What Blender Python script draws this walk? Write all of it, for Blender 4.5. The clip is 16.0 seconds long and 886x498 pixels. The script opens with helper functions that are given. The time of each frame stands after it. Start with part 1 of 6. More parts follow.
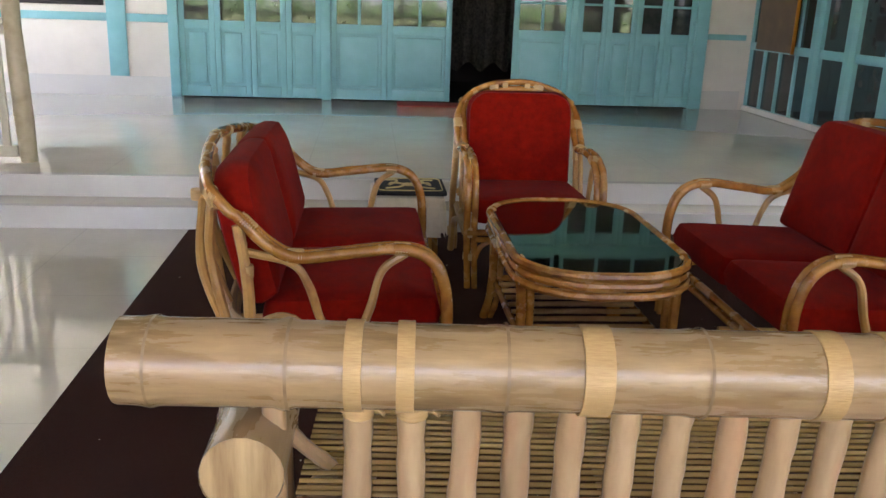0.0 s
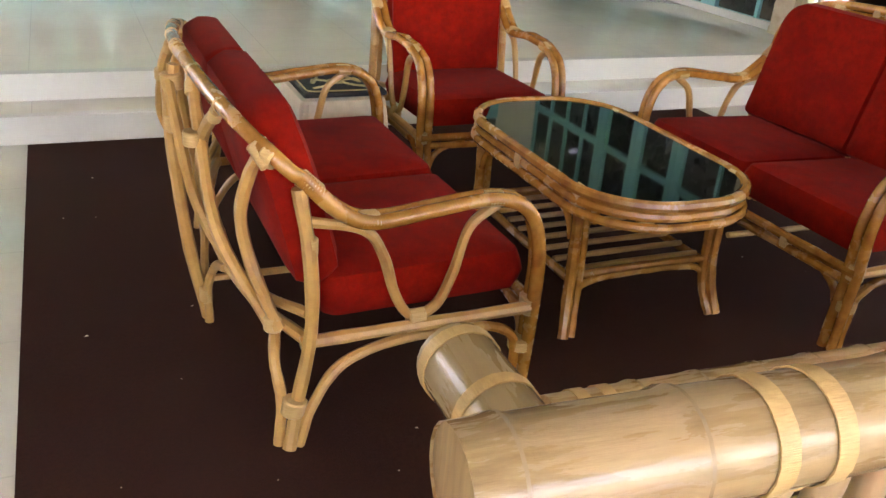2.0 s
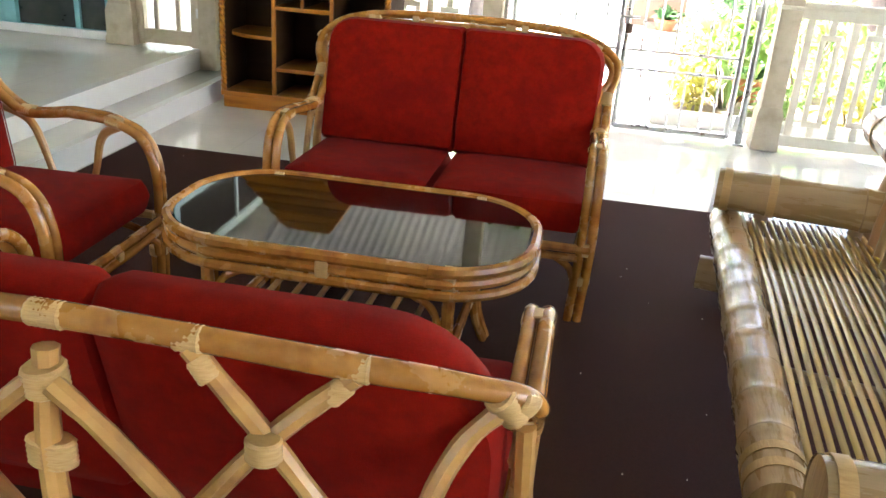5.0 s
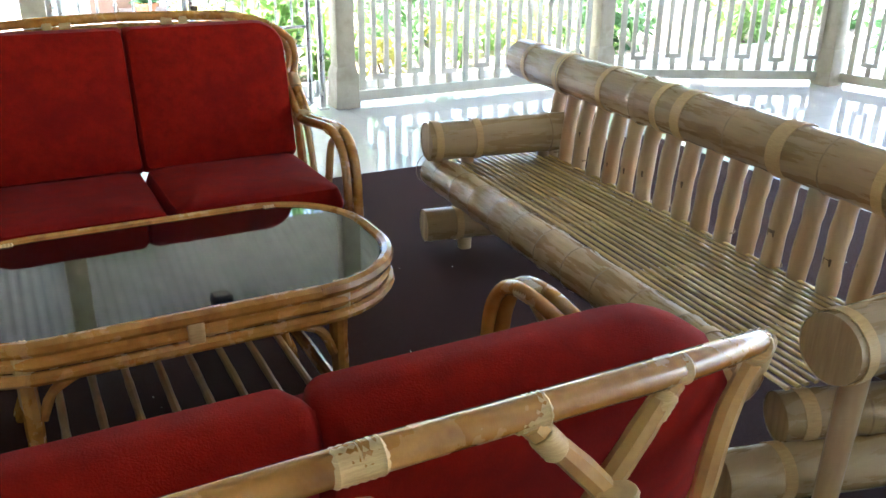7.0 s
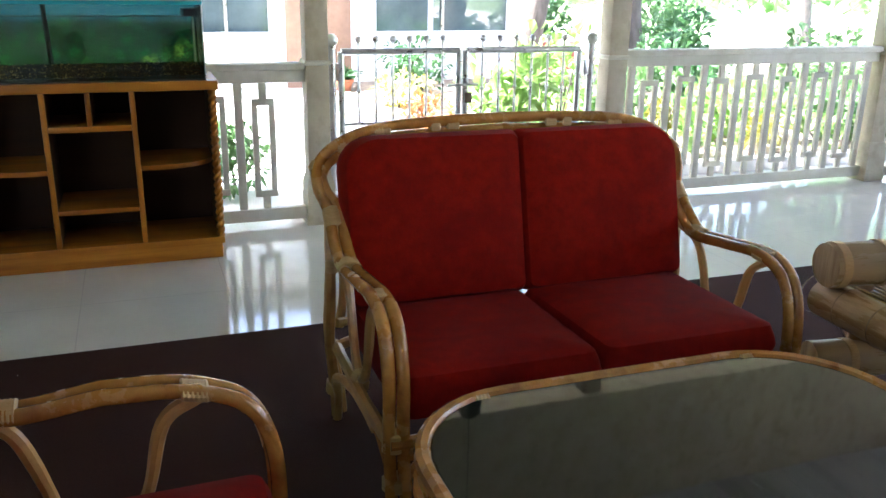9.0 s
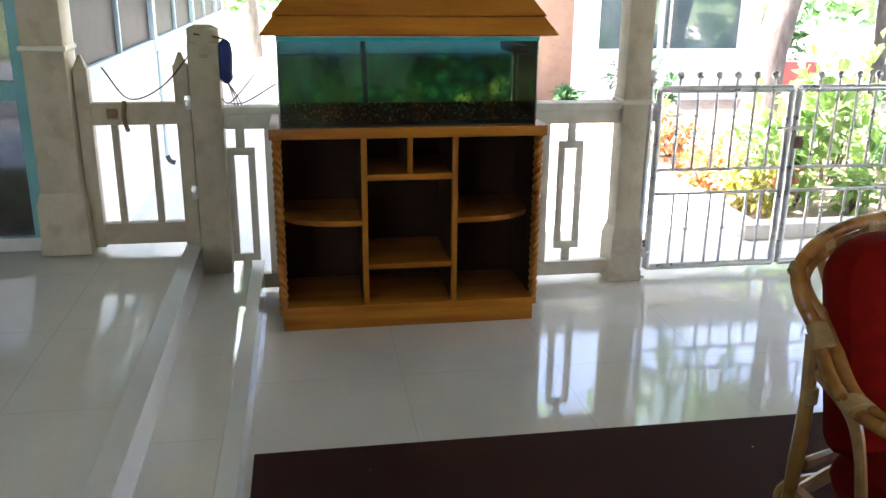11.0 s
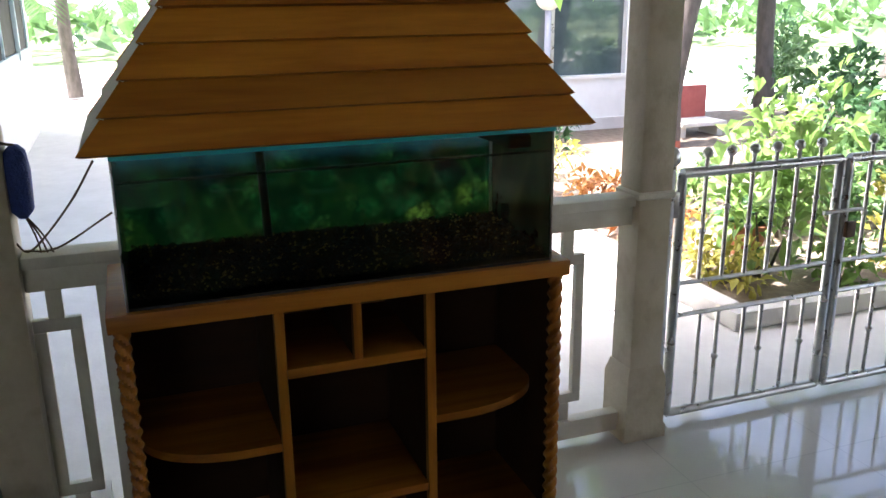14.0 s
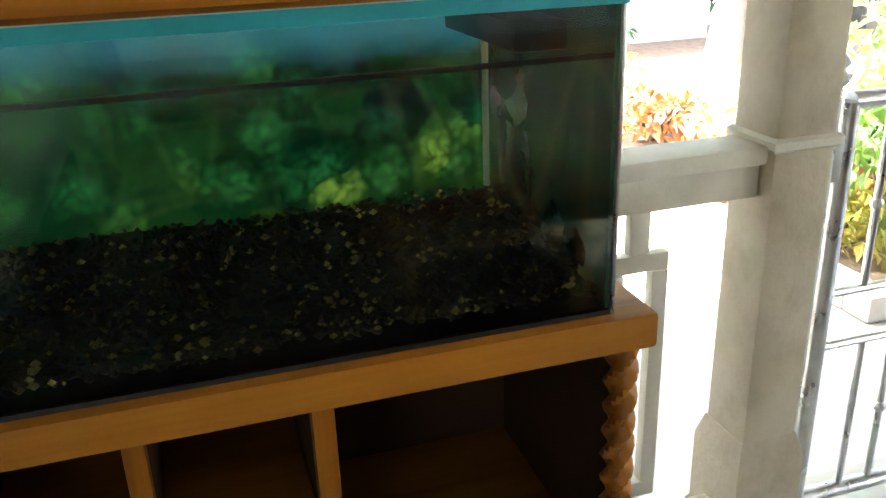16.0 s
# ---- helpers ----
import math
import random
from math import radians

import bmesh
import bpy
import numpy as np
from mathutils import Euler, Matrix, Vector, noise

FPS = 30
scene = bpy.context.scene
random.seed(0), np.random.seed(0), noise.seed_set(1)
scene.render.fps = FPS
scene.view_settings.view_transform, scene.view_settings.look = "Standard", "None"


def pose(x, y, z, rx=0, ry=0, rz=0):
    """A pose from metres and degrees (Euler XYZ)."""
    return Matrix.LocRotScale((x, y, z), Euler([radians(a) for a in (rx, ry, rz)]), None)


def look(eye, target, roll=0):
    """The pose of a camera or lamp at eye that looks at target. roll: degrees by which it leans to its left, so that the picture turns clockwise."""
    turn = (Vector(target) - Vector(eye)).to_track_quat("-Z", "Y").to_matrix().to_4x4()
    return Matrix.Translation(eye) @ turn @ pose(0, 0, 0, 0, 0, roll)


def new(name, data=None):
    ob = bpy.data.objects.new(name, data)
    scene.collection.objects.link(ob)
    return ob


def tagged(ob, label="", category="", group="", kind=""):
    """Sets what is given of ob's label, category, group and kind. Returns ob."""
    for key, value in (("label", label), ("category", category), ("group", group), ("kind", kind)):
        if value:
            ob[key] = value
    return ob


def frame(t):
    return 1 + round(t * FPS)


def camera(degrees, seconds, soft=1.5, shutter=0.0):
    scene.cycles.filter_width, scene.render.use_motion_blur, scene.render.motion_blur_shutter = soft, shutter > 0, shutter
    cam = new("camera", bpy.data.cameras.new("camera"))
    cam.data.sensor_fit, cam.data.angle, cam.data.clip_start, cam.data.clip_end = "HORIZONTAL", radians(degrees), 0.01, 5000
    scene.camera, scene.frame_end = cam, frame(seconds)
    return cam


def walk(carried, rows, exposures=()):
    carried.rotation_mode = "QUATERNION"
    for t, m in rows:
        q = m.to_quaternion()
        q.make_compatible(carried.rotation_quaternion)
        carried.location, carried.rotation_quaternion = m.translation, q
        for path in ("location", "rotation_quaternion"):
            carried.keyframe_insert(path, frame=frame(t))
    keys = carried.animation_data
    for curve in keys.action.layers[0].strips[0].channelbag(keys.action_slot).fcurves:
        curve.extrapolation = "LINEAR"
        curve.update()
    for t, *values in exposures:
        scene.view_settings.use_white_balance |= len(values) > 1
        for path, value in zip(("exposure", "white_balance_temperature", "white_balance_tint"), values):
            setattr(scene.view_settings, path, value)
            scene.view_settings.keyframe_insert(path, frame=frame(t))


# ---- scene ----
cam = camera(55.0, 16.0)
PATH = [
    (0, (0.386, -0.109, 1.321), (0.566, 1.802, 0.759), 2.0),
    (0.5, (0.206, 0.126, 1.306), (0.439, 2.01, 0.675), 3.2),
    (1, (0.022, 0.348, 1.314), (0.344, 2.192, 0.61), 3.8),
    (1.5, (-0.243, 0.487, 1.34), (0.308, 2.233, 0.535), 4.9),
    (2, (-0.417, 0.657, 1.362), (0.348, 2.308, 0.498), 4.6),
    (2.5, (-0.598, 0.928, 1.394), (0.42, 2.426, 0.546), 3.9),
    (3, (-0.764, 1.235, 1.383), (0.516, 2.531, 0.556), 4.0),
    (5.5, (-1.064, 2.554, 1.381), (0.78, 2.511, 0.607), 3.8),
    (6, (-0.981, 2.795, 1.392), (0.815, 2.362, 0.625), 3.6),
    (6.5, (-0.907, 3.044, 1.357), (0.783, 2.263, 0.627), 3.0),
    (7, (-0.766, 3.219, 1.313), (0.871, 2.361, 0.548), 0.7),
    (7.5, (-0.595, 3.416, 1.328), (1.006, 2.538, 0.511), 0.4),
    (8, (-0.391, 3.585, 1.316), (1.231, 2.653, 0.608), 1.1),
    (8.5, (-0.218, 3.772, 1.358), (1.475, 2.906, 0.739), 0.9),
    (9, (-0.008, 3.901, 1.344), (1.781, 3.256, 0.726), 1.0),
    (9.5, (0.161, 4.021, 1.346), (1.994, 3.615, 0.657), 0.7),
    (10, (0.33, 4.234, 1.337), (2.201, 3.935, 0.697), 0.8),
    (12.5, (1.418, 4.62, 1.589), (3.305, 4.227, 1.056), 0.0),
    (13, (1.701, 4.608, 1.586), (3.567, 4.137, 1.04), -0.7),
    (13.5, (1.973, 4.618, 1.54), (3.805, 4.043, 0.982), -0.9),
    (14, (2.204, 4.568, 1.511), (4.005, 3.913, 0.939), -0.6),
    (14.5, (2.542, 4.41, 1.39), (4.347, 3.72, 0.876), -0.2),
    (15, (2.811, 4.266, 1.357), (4.604, 3.59, 0.783), -0.3),
    (15.5, (3.052, 4.181, 1.324), (4.82, 3.514, 0.669), -1.2),
    (16, (3.309, 4.016, 1.279), (5.089, 3.484, 0.538), -2.1),
]
EXPOSURES = [(0, 4.05, 6600, 26), (0.5, 3.9, 6500, 25), (1.5, 4.25, 6900, 24), (2, 4.85, 7000, 24), (2.5, 5.4, 7200, 24), (3, 5.4, 7200, 23), (5.5, 4.75, 6300, 16), (6.5, 4.7, 5900, 13), (7, 4.55, 5600, 11), (7.5, 4.65, 5700, 12), (8, 4.8, 6000, 15), (9, 3.95, 5700, 14), (10, 4.85, 6200, 18), (12.5, 2.05, 5800, 18), (13, 2.1, 5800, 18), (14, 2.75, 6000, 19), (15, 3.65, 6200, 20), (16, 4.05, 6400, 14)]
walk(cam, [(t, look(eye, target, roll)) for t, eye, target, roll in PATH], EXPOSURES)

# ---- light ----
SUN_EL, SUN_AZ = 65.0, 12.0
world = bpy.data.worlds.new("world")
scene.world = world
world.use_nodes = True
wn = world.node_tree.nodes
sky = wn.new("ShaderNodeTexSky")
sky.sky_type, sky.sun_disc = "NISHITA", False
sky.sun_elevation, sky.sun_rotation = radians(SUN_EL), radians(SUN_AZ)
sky.air_density, sky.dust_density = 1.0, 6.0
wn["Background"].inputs["Strength"].default_value = 0.15
world.node_tree.links.new(sky.outputs["Color"], wn["Background"].inputs["Color"])
sun = new("sun", bpy.data.lights.new("sun", "SUN"))
sun.data.energy, sun.data.angle, sun.data.color = 5.0, radians(0.6), (1.0, 0.95, 0.87)
# sky rotation is measured clockwise from +y
sd = Vector((math.sin(radians(SUN_AZ)) * math.cos(radians(SUN_EL)), math.cos(radians(SUN_AZ)) * math.cos(radians(SUN_EL)), math.sin(radians(SUN_EL))))
sun.matrix_basis = look(sd * 60, (0, 0, 0))


# ---- materials ----
def material(name, c1, c2=None, scale=8.0, rough=0.5, bump=0.0, bump_scale=60.0, stretch=(1, 1, 1), metal=0.0, coat=0.0, vary=0.0, spec=0.5, c3=None, c3_scale=2.0, c3_amount=0.35, sheen=0.0, coords="Object"):
    """A surface of two mixed colours (fine) and a third in larger blotches, with fine relief."""
    m = bpy.data.materials.new(name)
    m.use_nodes = True
    nt = m.node_tree
    n, l = nt.nodes, nt.links
    b = n["Principled BSDF"]
    b.inputs["Roughness"].default_value = rough
    b.inputs["Metallic"].default_value = metal
    b.inputs["Coat Weight"].default_value = coat
    b.inputs["Coat Roughness"].default_value = 0.15
    b.inputs["Specular IOR Level"].default_value = spec
    b.inputs["Sheen Weight"].default_value = sheen
    tc = n.new("ShaderNodeTexCoord")
    mp = n.new("ShaderNodeMapping")
    mp.inputs["Scale"].default_value = stretch
    l.new(tc.outputs[coords], mp.inputs["Vector"])
    info = n.new("ShaderNodeObjectInfo")
    add = n.new("ShaderNodeVectorMath")
    add.operation = "ADD"
    l.new(mp.outputs["Vector"], add.inputs[0])
    sc = n.new("ShaderNodeVectorMath")
    sc.operation = "SCALE"
    sc.inputs[0].default_value = (7.0, 13.0, 5.0)
    l.new(info.outputs["Random"], sc.inputs["Scale"])
    l.new(sc.outputs["Vector"], add.inputs[1])
    tex = n.new("ShaderNodeTexNoise")
    tex.inputs["Scale"].default_value = scale
    tex.inputs["Detail"].default_value = 5
    tex.inputs["Roughness"].default_value = 0.6
    l.new(add.outputs["Vector"], tex.inputs["Vector"])
    ramp = n.new("ShaderNodeValToRGB")
    ramp.color_ramp.elements[0].position, ramp.color_ramp.elements[1].position = 0.32, 0.68
    c2 = c2 or tuple(min(1, v * 1.15) for v in c1)
    ramp.color_ramp.elements[0].color, ramp.color_ramp.elements[1].color = (*c1, 1), (*c2, 1)
    l.new(tex.outputs["Fac"], ramp.inputs["Fac"])
    colour = ramp.outputs["Color"]
    if c3:
        t3 = n.new("ShaderNodeTexNoise")
        t3.inputs["Scale"].default_value = c3_scale
        t3.inputs["Detail"].default_value = 3
        l.new(add.outputs["Vector"], t3.inputs["Vector"])
        r3 = n.new("ShaderNodeValToRGB")
        r3.color_ramp.elements[0].position, r3.color_ramp.elements[1].position = 0.5, 0.72
        r3.color_ramp.elements[0].color, r3.color_ramp.elements[1].color = (0, 0, 0, 1), (c3_amount,) * 3 + (1,)
        l.new(t3.outputs["Fac"], r3.inputs["Fac"])
        mx = n.new("ShaderNodeMix")
        mx.data_type = "RGBA"
        l.new(r3.outputs["Color"], mx.inputs["Factor"])
        l.new(colour, mx.inputs["A"])
        mx.inputs["B"].default_value = (*c3, 1)
        colour = mx.outputs["Result"]
    if vary:
        hsv = n.new("ShaderNodeHueSaturation")
        mr = n.new("ShaderNodeMapRange")
        mr.inputs["To Min"].default_value, mr.inputs["To Max"].default_value = 1 - vary, 1 + vary
        l.new(info.outputs["Random"], mr.inputs["Value"])
        l.new(mr.outputs["Result"], hsv.inputs["Value"])
        l.new(colour, hsv.inputs["Color"])
        colour = hsv.outputs["Color"]
    l.new(colour, b.inputs["Base Color"])
    rr = n.new("ShaderNodeMapRange")
    rr.inputs["To Min"].default_value, rr.inputs["To Max"].default_value = rough * 0.8, min(1, rough * 1.25)
    l.new(tex.outputs["Fac"], rr.inputs["Value"])
    l.new(rr.outputs["Result"], b.inputs["Roughness"])
    if bump:
        t2 = n.new("ShaderNodeTexNoise")
        t2.inputs["Scale"].default_value = bump_scale
        t2.inputs["Detail"].default_value = 4
        l.new(add.outputs["Vector"], t2.inputs["Vector"])
        bp = n.new("ShaderNodeBump")
        bp.inputs["Strength"].default_value = bump
        bp.inputs["Distance"].default_value = 0.01
        l.new(t2.outputs["Fac"], bp.inputs["Height"])
        l.new(bp.outputs["Normal"], b.inputs["Normal"])
    return m


def leaf_material(name, c1, c2):
    m = material(name, c1, c2, 3, 0.45, vary=0.2)
    n, l = m.node_tree.nodes, m.node_tree.links
    b = n["Principled BSDF"]
    src = b.inputs["Base Color"].links[0].from_socket
    tl, ms = n.new("ShaderNodeBsdfTranslucent"), n.new("ShaderNodeMixShader")
    l.new(src, tl.inputs["Color"])
    ms.inputs["Fac"].default_value = 0.4
    l.new(b.outputs["BSDF"], ms.inputs[1])
    l.new(tl.outputs["BSDF"], ms.inputs[2])
    l.new(ms.outputs["Shader"], n["Material Output"].inputs["Surface"])
    return m


def thin_glass(name, tint, gloss_rough=0.03):
    """Glass pane: lets light through, tinted, with a clear reflection that grows at grazing angles."""
    m = bpy.data.materials.new(name)
    m.use_nodes = True
    n, l = m.node_tree.nodes, m.node_tree.links
    out = n["Material Output"]
    tr, gl, fr, mx = n.new("ShaderNodeBsdfTransparent"), n.new("ShaderNodeBsdfGlossy"), n.new("ShaderNodeFresnel"), n.new("ShaderNodeMixShader")
    tr.inputs["Color"].default_value = (*tint, 1)
    gl.inputs["Roughness"].default_value = gloss_rough
    fr.inputs["IOR"].default_value = 1.5
    l.new(fr.outputs["Fac"], mx.inputs["Fac"])
    l.new(tr.outputs["BSDF"], mx.inputs[1])
    l.new(gl.outputs["BSDF"], mx.inputs[2])
    l.new(mx.outputs["Shader"], out.inputs["Surface"])
    return m


def tile_floor(name, c1, c2, grout, size, rough):
    m = material(name, c1, c2, scale=3.0, rough=rough, c3=(0.50, 0.47, 0.40), c3_scale=1.2, c3_amount=0.3)
    n, l = m.node_tree.nodes, m.node_tree.links
    b = n["Principled BSDF"]
    src = b.inputs["Base Color"].links[0].from_socket
    tc = n.new("ShaderNodeTexCoord")
    br = n.new("ShaderNodeTexBrick")
    br.offset, br.squash = 0.0, 1.0
    br.inputs["Scale"].default_value = 1.0
    br.inputs["Brick Width"].default_value = br.inputs["Row Height"].default_value = size
    br.inputs["Mortar Size"].default_value = 0.0025
    br.inputs["Color1"].default_value = br.inputs["Color2"].default_value = (0, 0, 0, 1)
    br.inputs["Mortar"].default_value = (1, 1, 1, 1)
    l.new(tc.outputs["Object"], br.inputs["Vector"])
    mx = n.new("ShaderNodeMix")
    mx.data_type = "RGBA"
    l.new(br.outputs["Color"], mx.inputs["Factor"])
    l.new(src, mx.inputs["A"])
    mx.inputs["B"].default_value = (*grout, 1)
    l.new(mx.outputs["Result"], b.inputs["Base Color"])
    return m


def wood(name, dark, light, rough=0.4, along="x", rings=14.0, coat=0.2, vary=0.1):
    st = {"x": (0.6, rings, rings), "y": (rings, 0.6, rings), "z": (rings, rings, 0.6)}[along]
    return material(name, dark, light, scale=1.6, rough=rough, bump=0.12, bump_scale=4.0, stretch=st, coat=coat, vary=vary, spec=0.22, c3=tuple(v * 0.5 for v in dark), c3_scale=0.8, c3_amount=0.55)


M_FLOOR = tile_floor("cream_floor_tile", (0.62, 0.59, 0.52), (0.68, 0.65, 0.58), (0.55, 0.525, 0.465), 0.6, 0.06)
M_STEP = material("white_step_tile", (0.66, 0.65, 0.62), (0.72, 0.71, 0.68), 3, 0.12, c3=(0.5, 0.48, 0.44), c3_scale=1.5)
M_CARPET = material("dark_maroon_carpet", (0.034, 0.0118, 0.0078), (0.053, 0.0185, 0.0120), 90, 0.95, bump=0.6, bump_scale=400, c3=(0.054, 0.024, 0.015), c3_scale=3.0, c3_amount=0.35, spec=0.1)
M_RED = material("red_velvet_cloth", (0.17, 0.0048, 0.0015), (0.24, 0.0080, 0.0025), 26, 0.9, bump=0.12, bump_scale=420, c3=(0.125, 0.0035, 0.0028), c3_scale=5.0, c3_amount=0.7, spec=0.08, sheen=0.02)
M_SEAM = material("dark_red_piping", (0.16, 0.008, 0.010), None, 30, 0.9)
M_RATTAN = material("honey_rattan", (0.33, 0.13, 0.020), (0.49, 0.235, 0.052), 9, 0.26, bump=0.12, bump_scale=60, coat=0.35, vary=0.16, c3=(0.20, 0.07, 0.02), c3_scale=16, c3_amount=0.75)
M_RATTAN_PALE = material("pale_rattan", (0.41, 0.215, 0.06), (0.57, 0.335, 0.11), 9, 0.33, bump=0.12, bump_scale=60, coat=0.3, vary=0.12, c3=(0.30, 0.13, 0.05), c3_scale=18, c3_amount=0.7)
M_WRAP = material("pale_cane_binding", (0.46, 0.28, 0.105), (0.57, 0.38, 0.165), 40, 0.45, bump=0.2, bump_scale=30, stretch=(1, 1, 12), vary=0.1)
M_BAMBOO = material("pale_giant_bamboo", (0.24, 0.145, 0.062), (0.45, 0.30, 0.145), 3.4, 0.27, bump=0.10, bump_scale=14, stretch=(1.2, 9, 9), coat=0.3, vary=0.10, c3=(0.42, 0.26, 0.15), c3_scale=1.5, c3_amount=0.75)
M_BAMBOO_Y = material("pale_bamboo_log", (0.32, 0.215, 0.10), (0.43, 0.30, 0.155), 2.2, 0.27, bump=0.10, bump_scale=14, stretch=(9, 1.2, 9), coat=0.3, vary=0.10, c3=(0.34, 0.22, 0.11), c3_scale=1.4, c3_amount=0.7)
M_BAMBOO_Z = material("bamboo_rod", (0.40, 0.255, 0.13), (0.50, 0.345, 0.19), 2.5, 0.3, bump=0.08, bump_scale=14, stretch=(9, 9, 1.5), coat=0.25, vary=0.16, c3=(0.50, 0.25, 0.13), c3_scale=1.4, c3_amount=0.75)
M_BAMBOO_END = material("sawn_bamboo_end", (0.27, 0.155, 0.06), (0.50, 0.34, 0.16), 3.0, 0.6, bump=0.3, bump_scale=8, stretch=(10, 10, 1))
M_NODE = material("dark_bamboo_node", (0.085, 0.045, 0.022), (0.17, 0.095, 0.045), 30, 0.5)
M_NODE_PALE = material("bamboo_node_ring", (0.20, 0.12, 0.055), (0.32, 0.21, 0.10), 20, 0.45)
M_SLAT = material("split_bamboo_slat", (0.38, 0.245, 0.085), (0.54, 0.37, 0.145), 2.0, 0.2, stretch=(1, 10, 10), coat=0.3, vary=0.22, bump=0.1, bump_scale=14, c3=(0.26, 0.17, 0.07), c3_scale=1.6)
M_BLACK_GLASS = material("black_table_glass", (0.003, 0.004, 0.005), (0.007, 0.008, 0.008), 4, 0.03, bump=0.012, bump_scale=7, spec=0.6, coat=0.0)
M_CABINET = wood("varnished_teak", (0.19, 0.058, 0.004), (0.47, 0.185, 0.014), 0.4, "y", 10, 0.08)
M_CABINET_Z = wood("varnished_teak_upright", (0.19, 0.058, 0.004), (0.47, 0.185, 0.014), 0.4, "z", 10, 0.08)
# board wood; its near-black colour carries the shade inside the cabinet
M_CAB_IN = wood("shade_darkened_wood", (0.026, 0.011, 0.003), (0.045, 0.019, 0.005), 0.7, "y", 8, 0.0)
M_SHINGLE = wood("orange_wood_shingle", (0.21, 0.062, 0.004), (0.58, 0.235, 0.016), 0.5, "y", 7, 0.04, 0.14)
M_ROOF_EDGE = material("pale_roof_edge", (0.6, 0.58, 0.5), None, 10, 0.6)
M_TEAL = material("teal_door_paint", (0.20, 0.48, 0.52), (0.235, 0.53, 0.575), 6, 0.38, bump=0.05, bump_scale=40, c3=(0.16, 0.40, 0.42), c3_scale=2.5, c3_amount=0.5)
M_FRAME_PALE = material("faded_teal_frame_paint", (0.40, 0.52, 0.54), (0.50, 0.62, 0.63), 6, 0.5, c3=(0.34, 0.42, 0.42), c3_scale=3)
M_TEAL_STRIP = material("teal_plastic_strip", (0.02, 0.36, 0.40), None, 8, 0.4)
M_WALL = material("off_white_wall_paint", (0.70, 0.66, 0.60), (0.75, 0.71, 0.65), 5, 0.7, bump=0.05, bump_scale=90, c3=(0.60, 0.56, 0.49), c3_scale=1.2)
M_WALL_OUT = material("white_outside_wall", (0.78, 0.78, 0.75), (0.84, 0.84, 0.81), 5, 0.8, bump=0.08, bump_scale=70, c3=(0.66, 0.65, 0.60), c3_scale=0.8)
M_DADO = material("glossy_white_dado_tile", (0.66, 0.65, 0.62), (0.70, 0.69, 0.66), 3, 0.05, spec=1.0)
M_CREAM = material("weathered_cream_paint", (0.43, 0.365, 0.25), (0.52, 0.455, 0.33), 7, 0.55, bump=0.18, bump_scale=60, c3=(0.33, 0.26, 0.16), c3_scale=11, c3_amount=0.6, vary=0.05)
M_RAIL = material("white_rail_paint", (0.60, 0.555, 0.44), (0.68, 0.64, 0.53), 7, 0.5, bump=0.12, bump_scale=60, c3=(0.46, 0.39, 0.27), c3_scale=9, c3_amount=0.4)
M_STEEL = material("brushed_stainless_steel", (0.56, 0.56, 0.55), (0.68, 0.68, 0.66), 20, 0.28, metal=1.0, c3=(0.25, 0.24, 0.22), c3_scale=14)
M_CEIL = wood("grey_white_ceiling_board", (0.36, 0.35, 0.32), (0.44, 0.43, 0.40), 0.5, "x", 6, 0.0)
M_BEAM = wood("dark_beam", (0.16, 0.15, 0.13), (0.22, 0.21, 0.18), 0.6, "y", 6, 0.0)
# near black: lack of light in rooms put into colour; also a dark window frame
M_DARK = material("unlit_room_and_dark_frame", (0.015, 0.013, 0.012), (0.03, 0.026, 0.024), 5, 0.8)
M_CURTAIN = material("dark_patterned_curtain", (0.02, 0.018, 0.016), (0.10, 0.09, 0.075), 30, 0.9)
M_BROWN = material("brown_board", (0.10, 0.065, 0.04), (0.15, 0.10, 0.065), 6, 0.6, c3=(0.2, 0.12, 0.05), c3_scale=3)
M_PANE = material("dark_window_glass", (0.02, 0.022, 0.022), (0.05, 0.05, 0.045), 9, 0.05, spec=0.8)
M_PANE_WING = material("dull_brown_window_mesh", (0.020, 0.014, 0.010), (0.034, 0.024, 0.018), 6, 0.5, spec=0.1, c3=(0.045, 0.034, 0.026), c3_scale=2.0)
M_TANK_GLASS = thin_glass("aquarium_glass", (0.86, 0.94, 0.89))
# side panes: algae film, with the reflected plants' green painted into its colour
M_FILM = material("algae_and_reflection_glass", (0.035, 0.085, 0.06), (0.07, 0.15, 0.10), 7, 0.15, c3=(0.03, 0.07, 0.055), c3_scale=3)
M_FILM.node_tree.nodes["Principled BSDF"].inputs["Alpha"].default_value = 0.94
M_MURK = material("dark_algae", (0.012, 0.022, 0.018), (0.03, 0.045, 0.035), 60, 0.4)
M_BLACK = material("black_plastic", (0.012, 0.012, 0.013), None, 10, 0.4)
M_BLUE = material("blue_woven_bag", (0.02, 0.035, 0.16), (0.035, 0.06, 0.25), 60, 0.7, bump=0.5, bump_scale=150)
M_CORD = material("brown_cord", (0.09, 0.055, 0.03), (0.14, 0.09, 0.05), 50, 0.8)
M_ROPE = material("brown_rope", (0.22, 0.13, 0.06), (0.30, 0.19, 0.09), 60, 0.85, bump=0.5, bump_scale=200)
M_CLOTH = material("cream_cover_cloth", (0.62, 0.55, 0.42), (0.70, 0.63, 0.50), 30, 0.9, bump=0.3, bump_scale=200, sheen=0.1)
M_RUG = material("red_door_mat", (0.30, 0.03, 0.02), (0.36, 0.045, 0.03), 60, 0.95, bump=0.5, bump_scale=300)
M_PAVE = material("pale_concrete_path", (0.62, 0.60, 0.56), (0.70, 0.68, 0.64), 6, 0.8, bump=0.1, bump_scale=50, c3=(0.48, 0.46, 0.42), c3_scale=0.7)
